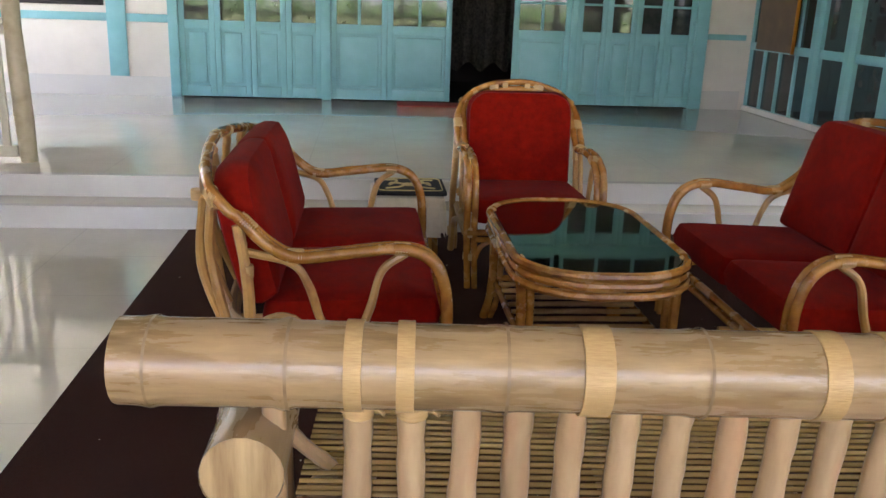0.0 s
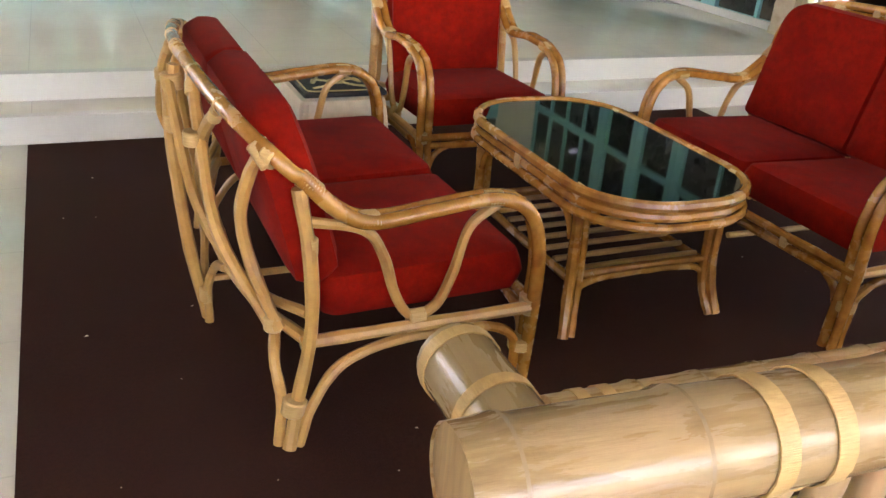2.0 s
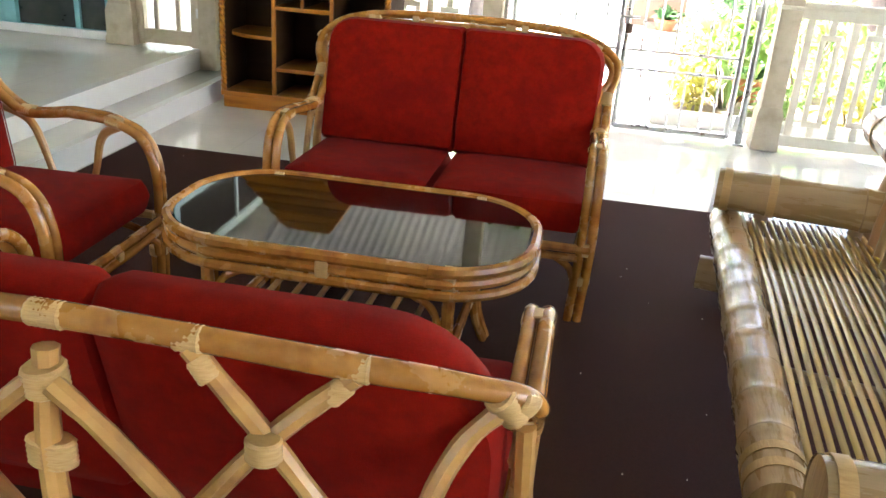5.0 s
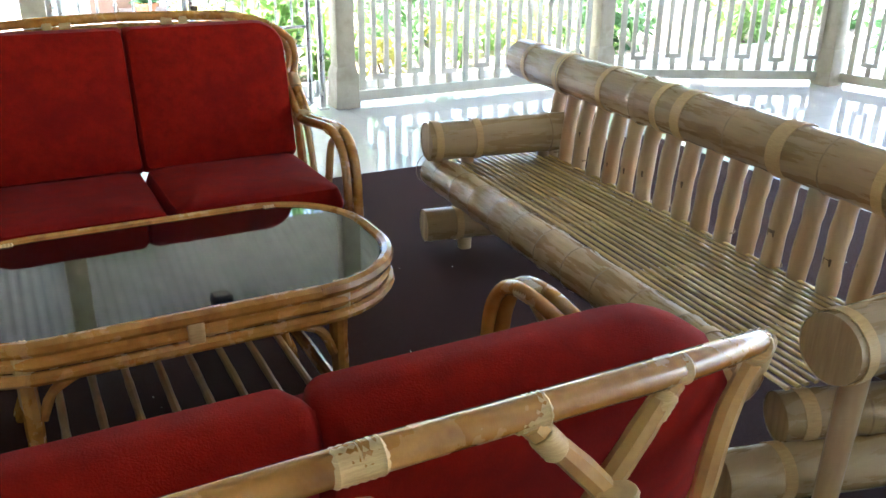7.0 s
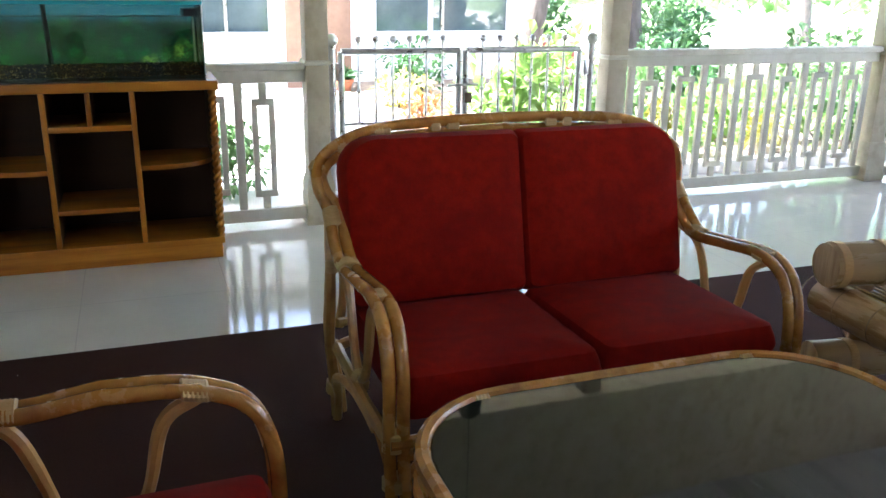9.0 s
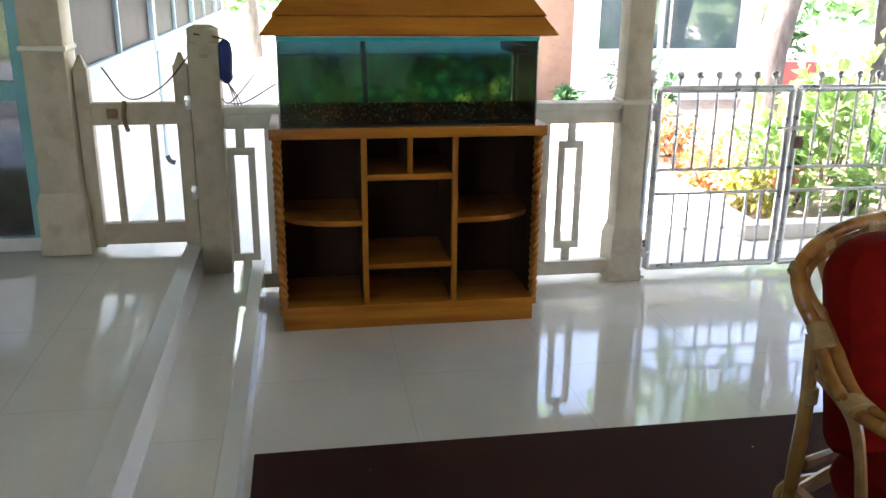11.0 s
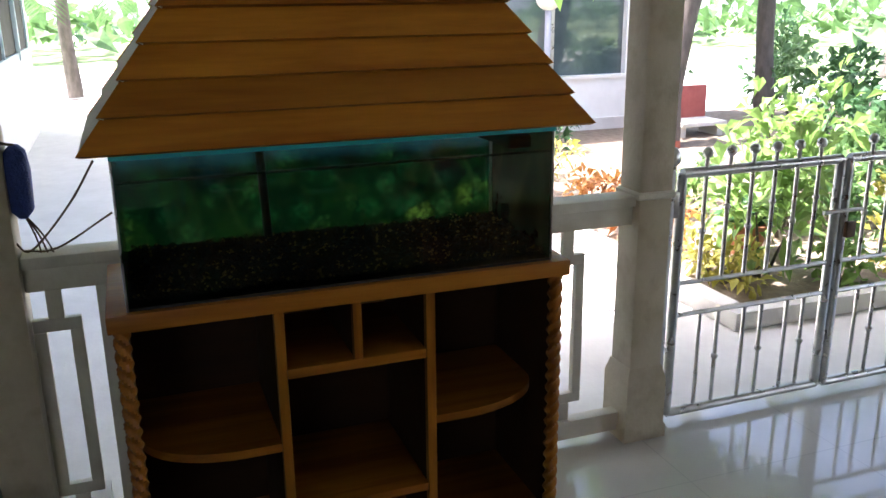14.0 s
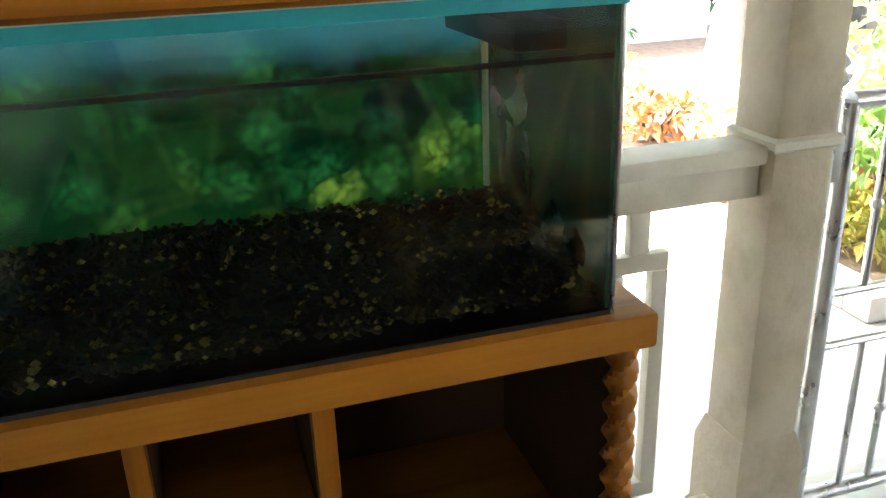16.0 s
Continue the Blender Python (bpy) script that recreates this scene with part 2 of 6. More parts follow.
M_SOIL = material("garden_soil_and_litter", (0.12, 0.09, 0.065), (0.24, 0.19, 0.14), 12, 0.95, bump=0.8, bump_scale=40)
M_GRASS = material("lawn_grass", (0.12, 0.17, 0.07), (0.20, 0.26, 0.12), 30, 0.9, bump=0.6, bump_scale=200, c3=(0.18, 0.2, 0.08), c3_scale=0.5)
M_LEAF = leaf_material("green_leaf", (0.07, 0.14, 0.045), (0.14, 0.25, 0.09))
M_LEAF_BRIGHT = leaf_material("bright_green_leaf", (0.17, 0.29, 0.06), (0.27, 0.42, 0.12))
M_LEAF_DARK = leaf_material("dark_green_leaf", (0.03, 0.085, 0.03), (0.06, 0.14, 0.045))
M_LEAF_ORANGE = leaf_material("orange_croton_leaf", (0.45, 0.14, 0.05), (0.55, 0.30, 0.08))
M_LEAF_YELLOW = leaf_material("yellow_green_leaf", (0.36, 0.34, 0.06), (0.45, 0.42, 0.10))
M_BARK = material("grey_brown_bark", (0.055, 0.045, 0.038), (0.12, 0.10, 0.085), 14, 0.9, bump=0.9, bump_scale=30, stretch=(1, 1, 0.4), c3=(0.16, 0.14, 0.12), c3_scale=9, c3_amount=0.3)
M_BARK_RED = material("red_painted_bark", (0.28, 0.075, 0.045), (0.36, 0.11, 0.065), 14, 0.9, bump=0.7, bump_scale=30)
M_TERRA = material("terracotta", (0.33, 0.12, 0.06), (0.42, 0.17, 0.09), 8, 0.7)
M_RED_SIGN = material("faded_red_board", (0.33, 0.07, 0.06), (0.42, 0.11, 0.09), 8, 0.6)
M_LAMP_POST = material("pale_blue_grey_post", (0.36, 0.38, 0.46), None, 8, 0.5)
M_LAMP_GLOBE = material("milky_globe", (0.75, 0.73, 0.66), None, 8, 0.3)
M_OUT_GLASS = material("large_window_glass", (0.05, 0.075, 0.08), (0.10, 0.13, 0.13), 2.0, 0.04, spec=0.9)
M_CAVE = material("dark_brown_gate_board", (0.22, 0.13, 0.08), (0.3, 0.18, 0.12), 7, 0.7)


def tank_backdrop():
    """Printed aquarium backdrop: rounded clumps of water plants, yellow-green low down, blue-black gaps higher up."""
    m = bpy.data.materials.new("printed_plant_backdrop")
    m.use_nodes = True
    n, l = m.node_tree.nodes, m.node_tree.links
    b = n["Principled BSDF"]
    b.inputs["Roughness"].default_value = 0.4
    tc = n.new("ShaderNodeTexCoord")

    def math_node(op, a, c, d=None):
        q = n.new("ShaderNodeMath")
        q.operation = op
        for sock, v in zip(q.inputs, (a, c, d)):
            if v is None:
                continue
            if isinstance(v, (int, float)):
                sock.default_value = v
            else:
                l.new(v, sock)
        return q.outputs["Value"]

    def noise_tex(scale, detail=4):
        q = n.new("ShaderNodeTexNoise")
        q.inputs["Scale"].default_value, q.inputs["Detail"].default_value = scale, detail
        l.new(tc.outputs["Object"], q.inputs["Vector"])
        return q

    warp = noise_tex(22)
    mixv = n.new("ShaderNodeVectorMath")
    mixv.operation = "MULTIPLY_ADD"
    mixv.inputs[1].default_value = (0.05, 0.05, 0.05)
    l.new(warp.outputs["Color"], mixv.inputs[0])
    l.new(tc.outputs["Object"], mixv.inputs[2])

    def cells(scale):
        q = n.new("ShaderNodeTexVoronoi")
        q.inputs["Scale"].default_value = scale
        l.new(mixv.outputs["Vector"], q.inputs["Vector"])
        return q

    clump, leaf = cells(13.0), cells(70.0)
    sep = n.new("ShaderNodeSeparateXYZ")
    l.new(tc.outputs["Object"], sep.inputs["Vector"])
    shade = math_node("MULTIPLY_ADD", clump.outputs["Distance"], -1.5, 1.0)
    frill = math_node("MULTIPLY_ADD", leaf.outputs["Distance"], -1.1, 1.15)
    both = math_node("MULTIPLY", shade, frill)
    sc = n.new("ShaderNodeSeparateColor")
    l.new(clump.outputs["Color"], sc.inputs["Color"])
    low = math_node("MULTIPLY_ADD", sep.outputs["Z"], -3.0, 0.62)
    pick = math_node("MULTIPLY_ADD", sc.outputs["Red"], 0.75, low)
    ramp = n.new("ShaderNodeValToRGB")
    e = ramp.color_ramp.elements
    e[0].position, e[0].color = 0.05, (0.01, 0.07, 0.09, 1)
    e[1].position, e[1].color = 1.0, (0.58, 0.66, 0.12, 1)
    for p, c in ((0.3, (0.02, 0.15, 0.06)), (0.55, (0.06, 0.30, 0.09)), (0.8, (0.20, 0.46, 0.13))):
        e.new(p).color = (*c, 1)
    l.new(pick, ramp.inputs["Fac"])
    r2 = n.new("ShaderNodeValToRGB")
    r2.color_ramp.elements[0].position, r2.color_ramp.elements[1].position = 0.12, 0.80
    r2.color_ramp.elements[0].color, r2.color_ramp.elements[1].color = (0.05, 0.13, 0.14, 1), (1, 1, 1, 1)
    l.new(both, r2.inputs["Fac"])
    mx = n.new("ShaderNodeMix")
    mx.data_type, mx.blend_type = "RGBA", "MULTIPLY"
    mx.inputs["Factor"].default_value = 1.0
    l.new(ramp.outputs["Color"], mx.inputs["A"])
    l.new(r2.outputs["Color"], mx.inputs["B"])
    edge = noise_tex(9)
    high = math_node("MULTIPLY_ADD", edge.outputs["Fac"], 0.06, sep.outputs["Z"])
    top = n.new("ShaderNodeMapRange")
    top.inputs["From Min"].default_value, top.inputs["From Max"].default_value = 0.265, 0.315
    l.new(high, top.inputs["Value"])
    mb = n.new("ShaderNodeMix")
    mb.data_type = "RGBA"
    l.new(top.outputs["Result"], mb.inputs["Factor"])
    l.new(mx.outputs["Result"], mb.inputs["A"])
    mb.inputs["B"].default_value = (0.05, 0.20, 0.30, 1)
    mx = mb
    l.new(mx.outputs["Result"], b.inputs["Base Color"])
    tl, ms = n.new("ShaderNodeBsdfTranslucent"), n.new("ShaderNodeMixShader")
    l.new(mx.outputs["Result"], tl.inputs["Color"])
    ms.inputs["Fac"].default_value = 0.5
    l.new(b.outputs["BSDF"], ms.inputs[1])
    l.new(tl.outputs["BSDF"], ms.inputs[2])
    l.new(ms.outputs["Shader"], n["Material Output"].inputs["Surface"])
    return m


M_BACKDROP = tank_backdrop()


# ---- mesh helpers ----
def finish(name, bm, mat, smooth=True):
    me = bpy.data.meshes.new(name)
    bm.normal_update()
    bm.to_mesh(me)
    bm.free()
    me.materials.append(mat)
    if smooth:
        me.polygons.foreach_set("use_smooth", [True] * len(me.polygons))
        me.set_sharp_from_angle(angle=radians(40))
    return me


def part(name, bm, mat, parent, label="", smooth=True):
    ob = new(name, finish(name, bm, mat, smooth))
    ob.parent = parent
    if label:
        ob["label"] = label
    return ob


def thing(name, bm, mat, label, category, group="", kind="", at=None):
    ob = new(name, finish(name, bm, mat))
    if at is not None:
        ob.matrix_basis = at
    return tagged(ob, label, category, group, kind)


def root(name, m, label, category, group="", kind=""):
    ob = new(name)
    ob.empty_display_size = 0.1
    ob.matrix_basis = m
    return tagged(ob, label, category, group, kind)


def box(bm, lo, hi, bevel=0.0):
    """Adds a box between two corners, its edges eased by bevel."""
    lo, hi = Vector(lo), Vector(hi)
    r = bmesh.ops.create_cube(bm, size=1, matrix=Matrix.Translation((lo + hi) / 2) @ Matrix.Diagonal((*(hi - lo), 1)))
    if bevel:
        es = list({e for v in r["verts"] for e in v.link_edges})
        bmesh.ops.bevel(bm, geom=es, offset=bevel, segments=2, affect="EDGES", profile=0.6)
    return bm


def bx(lo, hi, bevel=0.0):
    return box(bmesh.new(), lo, hi, bevel)


def spline(pts, steps=6):
    """Smooth line through points."""
    pts = [Vector(p) for p in pts]
    if len(pts) == 2:
        return [pts[0].lerp(pts[1], i / 3) for i in range(4)]
    p = [pts[0] * 2 - pts[1]] + pts + [pts[-1] * 2 - pts[-2]]
    out = []
    for i in range(1, len(p) - 2):
        a, b, c, d = p[i - 1], p[i], p[i + 1], p[i + 2]
        for s in range(steps):
            t = s / steps
            out.append(0.5 * ((2 * b) + (c - a) * t + (2 * a - 5 * b + 4 * c - d) * t * t + (3 * b - a - 3 * c + d) * t ** 3))
    out.append(pts[-1])
    return out


def tube(bm, line, r, seg=8, cap=True, taper=None):
    """A round bar along a line; r may be a function of the share of the way."""
    rings, n = [], len(line)
    up = None
    for i, p in enumerate(line):
        d = (line[min(i + 1, n - 1)] - line[max(i - 1, 0)]).normalized()
        if up is None:
            up = d.orthogonal().normalized()
        up = (up - d * up.dot(d)).normalized()
        side = d.cross(up)
        rad = r(i / (n - 1)) if callable(r) else r
        rings.append([bm.verts.new(p + (up * math.cos(a) + side * math.sin(a)) * rad) for a in (2 * math.pi * k / seg for k in range(seg))])
    for a, b in zip(rings, rings[1:]):
        for k in range(seg):
            bm.faces.new((a[k], a[(k + 1) % seg], b[(k + 1) % seg], b[k]))
    if cap:
        bm.faces.new(list(reversed(rings[0])))
        bm.faces.new(rings[-1])
    return bm


def pole(pts, r, seg=8, steps=6):
    """A rattan pole through points, with faint swellings at its joints."""
    line = spline(pts, steps)
    ph = random.random() * 6
    return tube(bmesh.new(), line, lambda t: r * (1 + 0.05 * math.sin(ph + t * 17) + 0.03 * math.sin(2 * ph + t * 41)), seg)


def binding(centre, axis, length, a, b=None, wide=None):
    """Cane wound round one or two poles: an oval sleeve of several turns."""
    bm = bmesh.new()
    b = b or a
    a, b = a * 0.9, b * 0.92
    axis = Vector(axis).normalized()
    w = Vector(wide) if wide is not None else axis.orthogonal()
    w = (w - axis * w.dot(axis)).normalized()
    v = axis.cross(w)
    c = Vector(centre)
    turns = max(3, int(length / 0.008))
    rings = []
    for i in range(turns * 2 + 1):
        f = i / (turns * 2)
        k = 1.0 if i % 2 else 0.95
        if i in (0, turns * 2):
            k = 0.86
        rings.append([bm.verts.new(c + axis * (f - 0.5) * length + (w * math.cos(t) * b + v * math.sin(t) * a) * k) for t in (2 * math.pi * j / 12 for j in range(12))])
    for p, q in zip(rings, rings[1:]):
        for j in range(12):
            bm.faces.new((p[j], p[(j + 1) % 12], q[(j + 1) % 12], q[j]))
    bm.faces.new(list(reversed(rings[0])))
    bm.faces.new(rings[-1])
    return bm


def rounded(w, h, radii, n=6):
    """Outline of a rectangle w x h about the origin; radii: bottom left, bottom right, top right, top left."""
    out = []
    for (sx, sy, a0), r in zip(((-1, -1, 180), (1, -1, 270), (1, 1, 0), (-1, 1, 90)), radii):
        cx, cy = sx * (w / 2 - r), sy * (h / 2 - r)
        for i in range(n + 1):
            a = radians(a0 + 90 * i / n)
            out.append((cx + r * math.cos(a), cy + r * math.sin(a)))
    return out


def slab(outline, layers):
    """Stacked outlines: layers of (height, inset); closed at both ends, with an inner ring so that the faces can swell."""
    bm = bmesh.new()
    xs, ys = [p[0] for p in outline], [p[1] for p in outline]
    cx, cy = (min(xs) + max(xs)) / 2, (min(ys) + max(ys)) / 2
    hw, hh = (max(xs) - min(xs)) / 2, (max(ys) - min(ys)) / 2
    rings = []
    for z, inset in layers:
        rings.append([bm.verts.new((cx + (x - cx) * (hw - inset) / hw, cy + (y - cy) * (hh - inset) / hh, z)) for x, y in outline])
    n = len(outline)
    for a, b in zip(rings, rings[1:]):
        for k in range(n):
            bm.faces.new((a[k], a[(k + 1) % n], b[(k + 1) % n], b[k]))
    bm.faces.new(list(reversed(rings[0])))
    bm.faces.new(rings[-1])
    return bm


def cushion(w, h, thick, radii, swell=0.012):
    e = thick * 0.28
    lay = [(0 - swell, min(w, h) * 0.36), (-swell * 0.8, min(w, h) * 0.22), (-swell * 0.3, min(w, h) * 0.1), (0.002, e * 0.9), (e * 0.25, e * 0.35), (e, 0.002), (thick * 0.5, -0.004), (thick - e, 0.002), (thick - e * 0.25, e * 0.35), (thick - 0.002, e * 0.9),
           (thick + swell * 0.3, min(w, h) * 0.1), (thick + swell * 0.8, min(w, h) * 0.22), (thick + swell, min(w, h) * 0.36)]
    bm = slab(rounded(w, h, radii), lay)
    for v in bm.verts:
        v.co += Vector((noise.noise(v.co * 7 + Vector((w * 9, h, 0))), noise.noise(v.co * 7 + Vector((5, 3, h * 8))), noise.noise(v.co * 6))) * 0.004
    return bm


# ---- the large structure ----
PLAT, RISE, STEP_Y, NOSE_Y, WALL_Y, EAST = 0.25, 0.125, 4.74, 5.02, 9.15, 4.56
thing("floor", bx((-4.2, -3.4, -0.3), (4.66, STEP_Y + 0.2, 0.0)), M_FLOOR, "cream glossy tiled veranda floor", "floor", kind="structure")
thing("floor_step", bx((-4.2, STEP_Y + 0.012, 0.0), (4.66, NOSE_Y + 0.1, RISE), 0.002), M_FLOOR, "low cream tiled step up to the platform", "step", kind="structure")
for y, z0, z1, nw in ((STEP_Y, 0.0, RISE, 0.055), (NOSE_Y - 0.012, RISE, PLAT, 0.07)):
    nose = bmesh.new()
    box(nose, (-4.2, y, z0), (4.66, y + 0.011, z1 + 0.004))
    box(nose, (-4.2, y + 0.011, z1 + 0.0005), (4.66, y + nw, z1 + 0.004))
    thing("trim", nose, M_STEP, "white tile riser and nosing strip of the step", "trim", kind="structure")
thing("floor_platform", bx((-4.2, NOSE_Y, -0.3), (4.9, WALL_Y, PLAT), 0.004), M_FLOOR, "cream glossy tiled raised platform", "floor", kind="structure")
thing("carpet", bx((-0.63, -0.2, 0.0), (3.10, 4.72, 0.007), 0.003), M_CARPET, "dark maroon short-pile carpet on the tiled floor", "carpet")
lr = random.Random(12)
lv, lf = [], []
for k in range(70):
    lx, ly, ls, la = lr.uniform(-0.6, 3.0), lr.uniform(0.3, 4.6), lr.uniform(0.002, 0.006), lr.uniform(0, 3.1)
    o = len(lv)
    lv += [(lx + ls * math.cos(la + q), ly + ls * 0.6 * math.sin(la + q), 0.0085 + 0.001 * (k % 3)) for q in (0, 1.3, 2.9, 4.4)] + [(lx, ly, 0.0125)]
    lf += [(o, o + 1, o + 4), (o + 1, o + 2, o + 4), (o + 2, o + 3, o + 4), (o + 3, o, o + 4)]
lint = bpy.data.meshes.new("lint")
lint.from_pydata(lv, [], lf)
lint.materials.append(M_CLOTH)
tagged(new("lint", lint), "pale lint flecks lying on the carpet", "lint", kind="stuff")
thing("red_mat", bx((0.70, 8.72, PLAT), (1.95, 9.08, PLAT + 0.012), 0.004), M_RUG, "flat red door mat before the doorway", "mat")
thing("ground", bx((-60, -60, -0.6), (90, 60, -0.14)), M_GRASS, "green lawn reaching far away", "ground", kind="structure")
thing("pavement", bx((-14, -9.0, -0.5), (24.0, 5.9, -0.12)), M_PAVE, "pale sunlit concrete path outside the gate", "path", kind="structure")


# ceiling with boards, an edge beam above the posts and eaves all round
cb = bmesh.new()
for i in range(44):
    box(cb, (-4.2, -3.3 + i * 0.285, 3.22), (4.7, -3.3 + i * 0.285 + 0.277, 3.24))
box(cb, (-4.2, -3.3, 3.245), (4.7, 9.24, 3.28))
thing("ceiling", cb, M_CEIL, "dull grey-white boarded ceiling", "ceiling", kind="structure")
eb = bmesh.new()
for lo, hi in (((EAST - 0.09, -3.0, 2.33), (EAST + 0.09, 5.6, 3.22)), ((-3.9, -3.2, 2.33), (EAST + 0.09, -3.0, 3.22))):
    box(eb, lo, hi, 0.006)
thing("edge_beam", eb, M_CREAM, "cream painted edge beam above the posts", "beam", kind="structure")
rf = bmesh.new()
box(rf, (-4.9, -4.2, 3.29), (5.45, 9.6, 3.36))
for lo, hi in (((5.40, -4.2, 2.95), (5.45, 5.2, 3.29)), ((-4.85, -4.2, 2.95), (5.4, -4.15, 3.29))):
    box(rf, lo, hi)
thing("roof", rf, M_BEAM, "dark roof with eaves over the veranda", "roof", kind="structure")


M_SHEET = material("dull_corrugated_roof_sheet", (0.20, 0.20, 0.195), (0.27, 0.27, 0.26), 6, 0.7, c3=(0.15, 0.14, 0.12), c3_scale=2.0)
vs, fs = [], []
NC = 500
for i in range(NC + 1):
    y = -3.5 + 8.4 * i / NC
    w = 0.003 * math.sin(2 * math.pi * y / 0.076)
    vs += [(4.66, y, 2.66 + w), (6.0, y, 2.26 + w)]
    if i:
        o = 2 * i
        fs.append((o - 2, o - 1, o + 1, o))
me = bpy.data.meshes.new("eave")
me.from_pydata(vs, [], fs)
me.materials.append(M_SHEET)
tagged(new("eave", me), "grey corrugated eave sheet over the garden side", "eave", kind="structure")
# unseen wall, added to cut the daylight entering from the west
thing("wall_west", bx((-4.25, -3.2, -0.3), (-4.05, 6.9, 3.22)), M_WALL, "added unseen off-white wall that blocks light from the west", "wall", kind="structure")
# back wall: left part, between and above the doors, right part
def wall_north():
    bm = bmesh.new()
    for a, b, z0, z1 in ((-4.4, -1.62, PLAT - 0.2, 3.22), (4.06, 4.9, PLAT - 0.2, 3.22), (-1.62, 4.06, 3.02, 3.22)):
        box(bm, (a, WALL_Y, z0), (b, WALL_Y + 0.2, z1))
    return thing("wall_north", bm, M_WALL, "off-white back wall of the veranda", "wall", kind="structure")


wall = wall_north()
part("dado", bx((-4.4, WALL_Y - 0.008, PLAT), (-1.62, WALL_Y - 0.0005, 0.45)), M_DADO, wall, "glossy white tile dado")
part("dado", bx((4.06, WALL_Y - 0.008, PLAT), (4.50, WALL_Y - 0.0005, 0.45)), M_DADO, wall)
part("teal_post", bx((-2.27, WALL_Y - 0.02, 0.45), (-2.08, WALL_Y - 0.0005, 2.7), 0.004), M_TEAL, wall)
part("teal_rail", bx((-4.4, WALL_Y - 0.014, 1.0), (-2.27, WALL_Y - 0.0005, 1.08), 0.004), M_TEAL, wall)
part("teal_rail", bx((-2.08, WALL_Y - 0.014, 1.0), (-1.62, WALL_Y - 0.0005, 1.08), 0.004), M_TEAL, wall)
part("teal_rail", bx((4.06, WALL_Y - 0.014, 1.0), (4.50, WALL_Y - 0.0005, 1.06), 0.004), M_TEAL, wall)
w1 = root("window_1", pose(-2.75, WALL_Y - 0.01, 1.15), "dark window in the back wall", "window", kind="structure")
part("pane", bx((-0.42, -0.006, 0.02), (0.42, 0.004, 1.1)), M_PANE, w1)
for lo, hi in (((-0.46, -0.02, 0.0), (0.46, 0.005, 0.03)), ((-0.46, -0.02, 1.09), (0.46, 0.005, 1.12)), ((-0.46, -0.02, 0.03), (-0.42, 0.005, 1.09)), ((0.42, -0.02, 0.03), (0.46, 0.005, 1.09))):
    part("window_frame", bx(lo, hi, 0.003), M_DARK, w1)
# room shell painted near black so that the doorway reads as unlit
thing("wall_room", bx((-1.7, WALL_Y + 2.6, 0), (4.2, WALL_Y + 2.7, 3)), M_DARK, "far wall of the room behind the doors, blackened as unlit", "wall", kind="structure")
thing("floor_room", bx((-1.7, WALL_Y + 0.001, 0), (4.2, WALL_Y + 2.6, PLAT - 0.004)), M_DARK, "floor of the room behind the doors, blackened as unlit", "floor", kind="structure")
thing("wall_room_side", bx((-1.8, WALL_Y + 0.2, 0), (-1.7, WALL_Y + 2.7, 3)), M_DARK, "side wall of the room, blackened as unlit", "wall", kind="structure")
thing("wall_room_side", bx((4.2, WALL_Y + 0.2, 0), (4.3, WALL_Y + 2.7, 3)), M_DARK, "side wall of the room, blackened as unlit", "wall", kind="structure")
thing("ceiling_room", bx((-1.8, WALL_Y + 0.2, 2.9), (4.3, WALL_Y + 2.7, 3)), M_DARK, "ceiling of the room, blackened as unlit", "ceiling", kind="structure")


def door_leaf(x0, x1, cols, fields, name):
    """A teal panelled leaf: stiles, rails, sunk lower panels with raised fields, and panes above."""
    w = x1 - x0
    d = root(name, pose(x0, WALL_Y, PLAT), "teal painted panelled door leaf with small panes", "door", "teal doors of the back wall", "structure")
    st, T = 0.06, 0.04
    H = 2.08
    for a in (0.0, w - st):
        part("stile", bx((a + 0.002, 0.0, 0.012), (a + st, T, H), 0.004), M_TEAL, d)
    for z0, z1 in ((0.012, 0.12), (0.70, 0.79), (1.95, H)):
        part("rail", bx((st, 0.001, z0), (w - st, T - 0.001, z1), 0.004), M_TEAL, d)
    part("rail", bx((st, 0.001, 1.36), (w - st, T - 0.001, 1.41), 0.004), M_TEAL, d)
    fw = (w - 2 * st - (fields - 1) * 0.05) / fields
    for c in range(fields):
        a = st + c * (fw + 0.05)
        part("panel", bx((a, 0.026, 0.12), (a + fw, 0.034, 0.70)), M_TEAL, d)
        part("panel_field", bx((a + 0.032, 0.010, 0.152), (a + fw - 0.032, 0.028, 0.668), 0.012), M_TEAL, d)
        if c:
            part("mullion", bx((a - 0.05, 0.002, 0.12), (a, T - 0.002, 0.70), 0.003), M_TEAL, d)
    cw = (w - 2 * st - (cols - 1) * 0.03) / cols
    for c in range(cols):
        a = st + c * (cw + 0.03)
        for z0, z1 in ((0.79, 1.06), (1.085, 1.36), (1.41, 1.95)):
            part("pane", bx((a, 0.017, z0), (a + cw, 0.022, z1)), M_PANE, d)
        part("glazing_bar", bx((a, 0.006, 1.06), (a + cw, T - 0.004, 1.085), 0.003), M_TEAL, d)
        if c:
            part("mullion", bx((a - 0.03, 0.002, 0.79), (a, T - 0.002, 1.95), 0.003), M_TEAL, d)
    part("bolt", bx((w - 0.04, -0.008, 0.80), (w - 0.025, 0.0, 0.92), 0.002), M_TEAL, d)
    return d


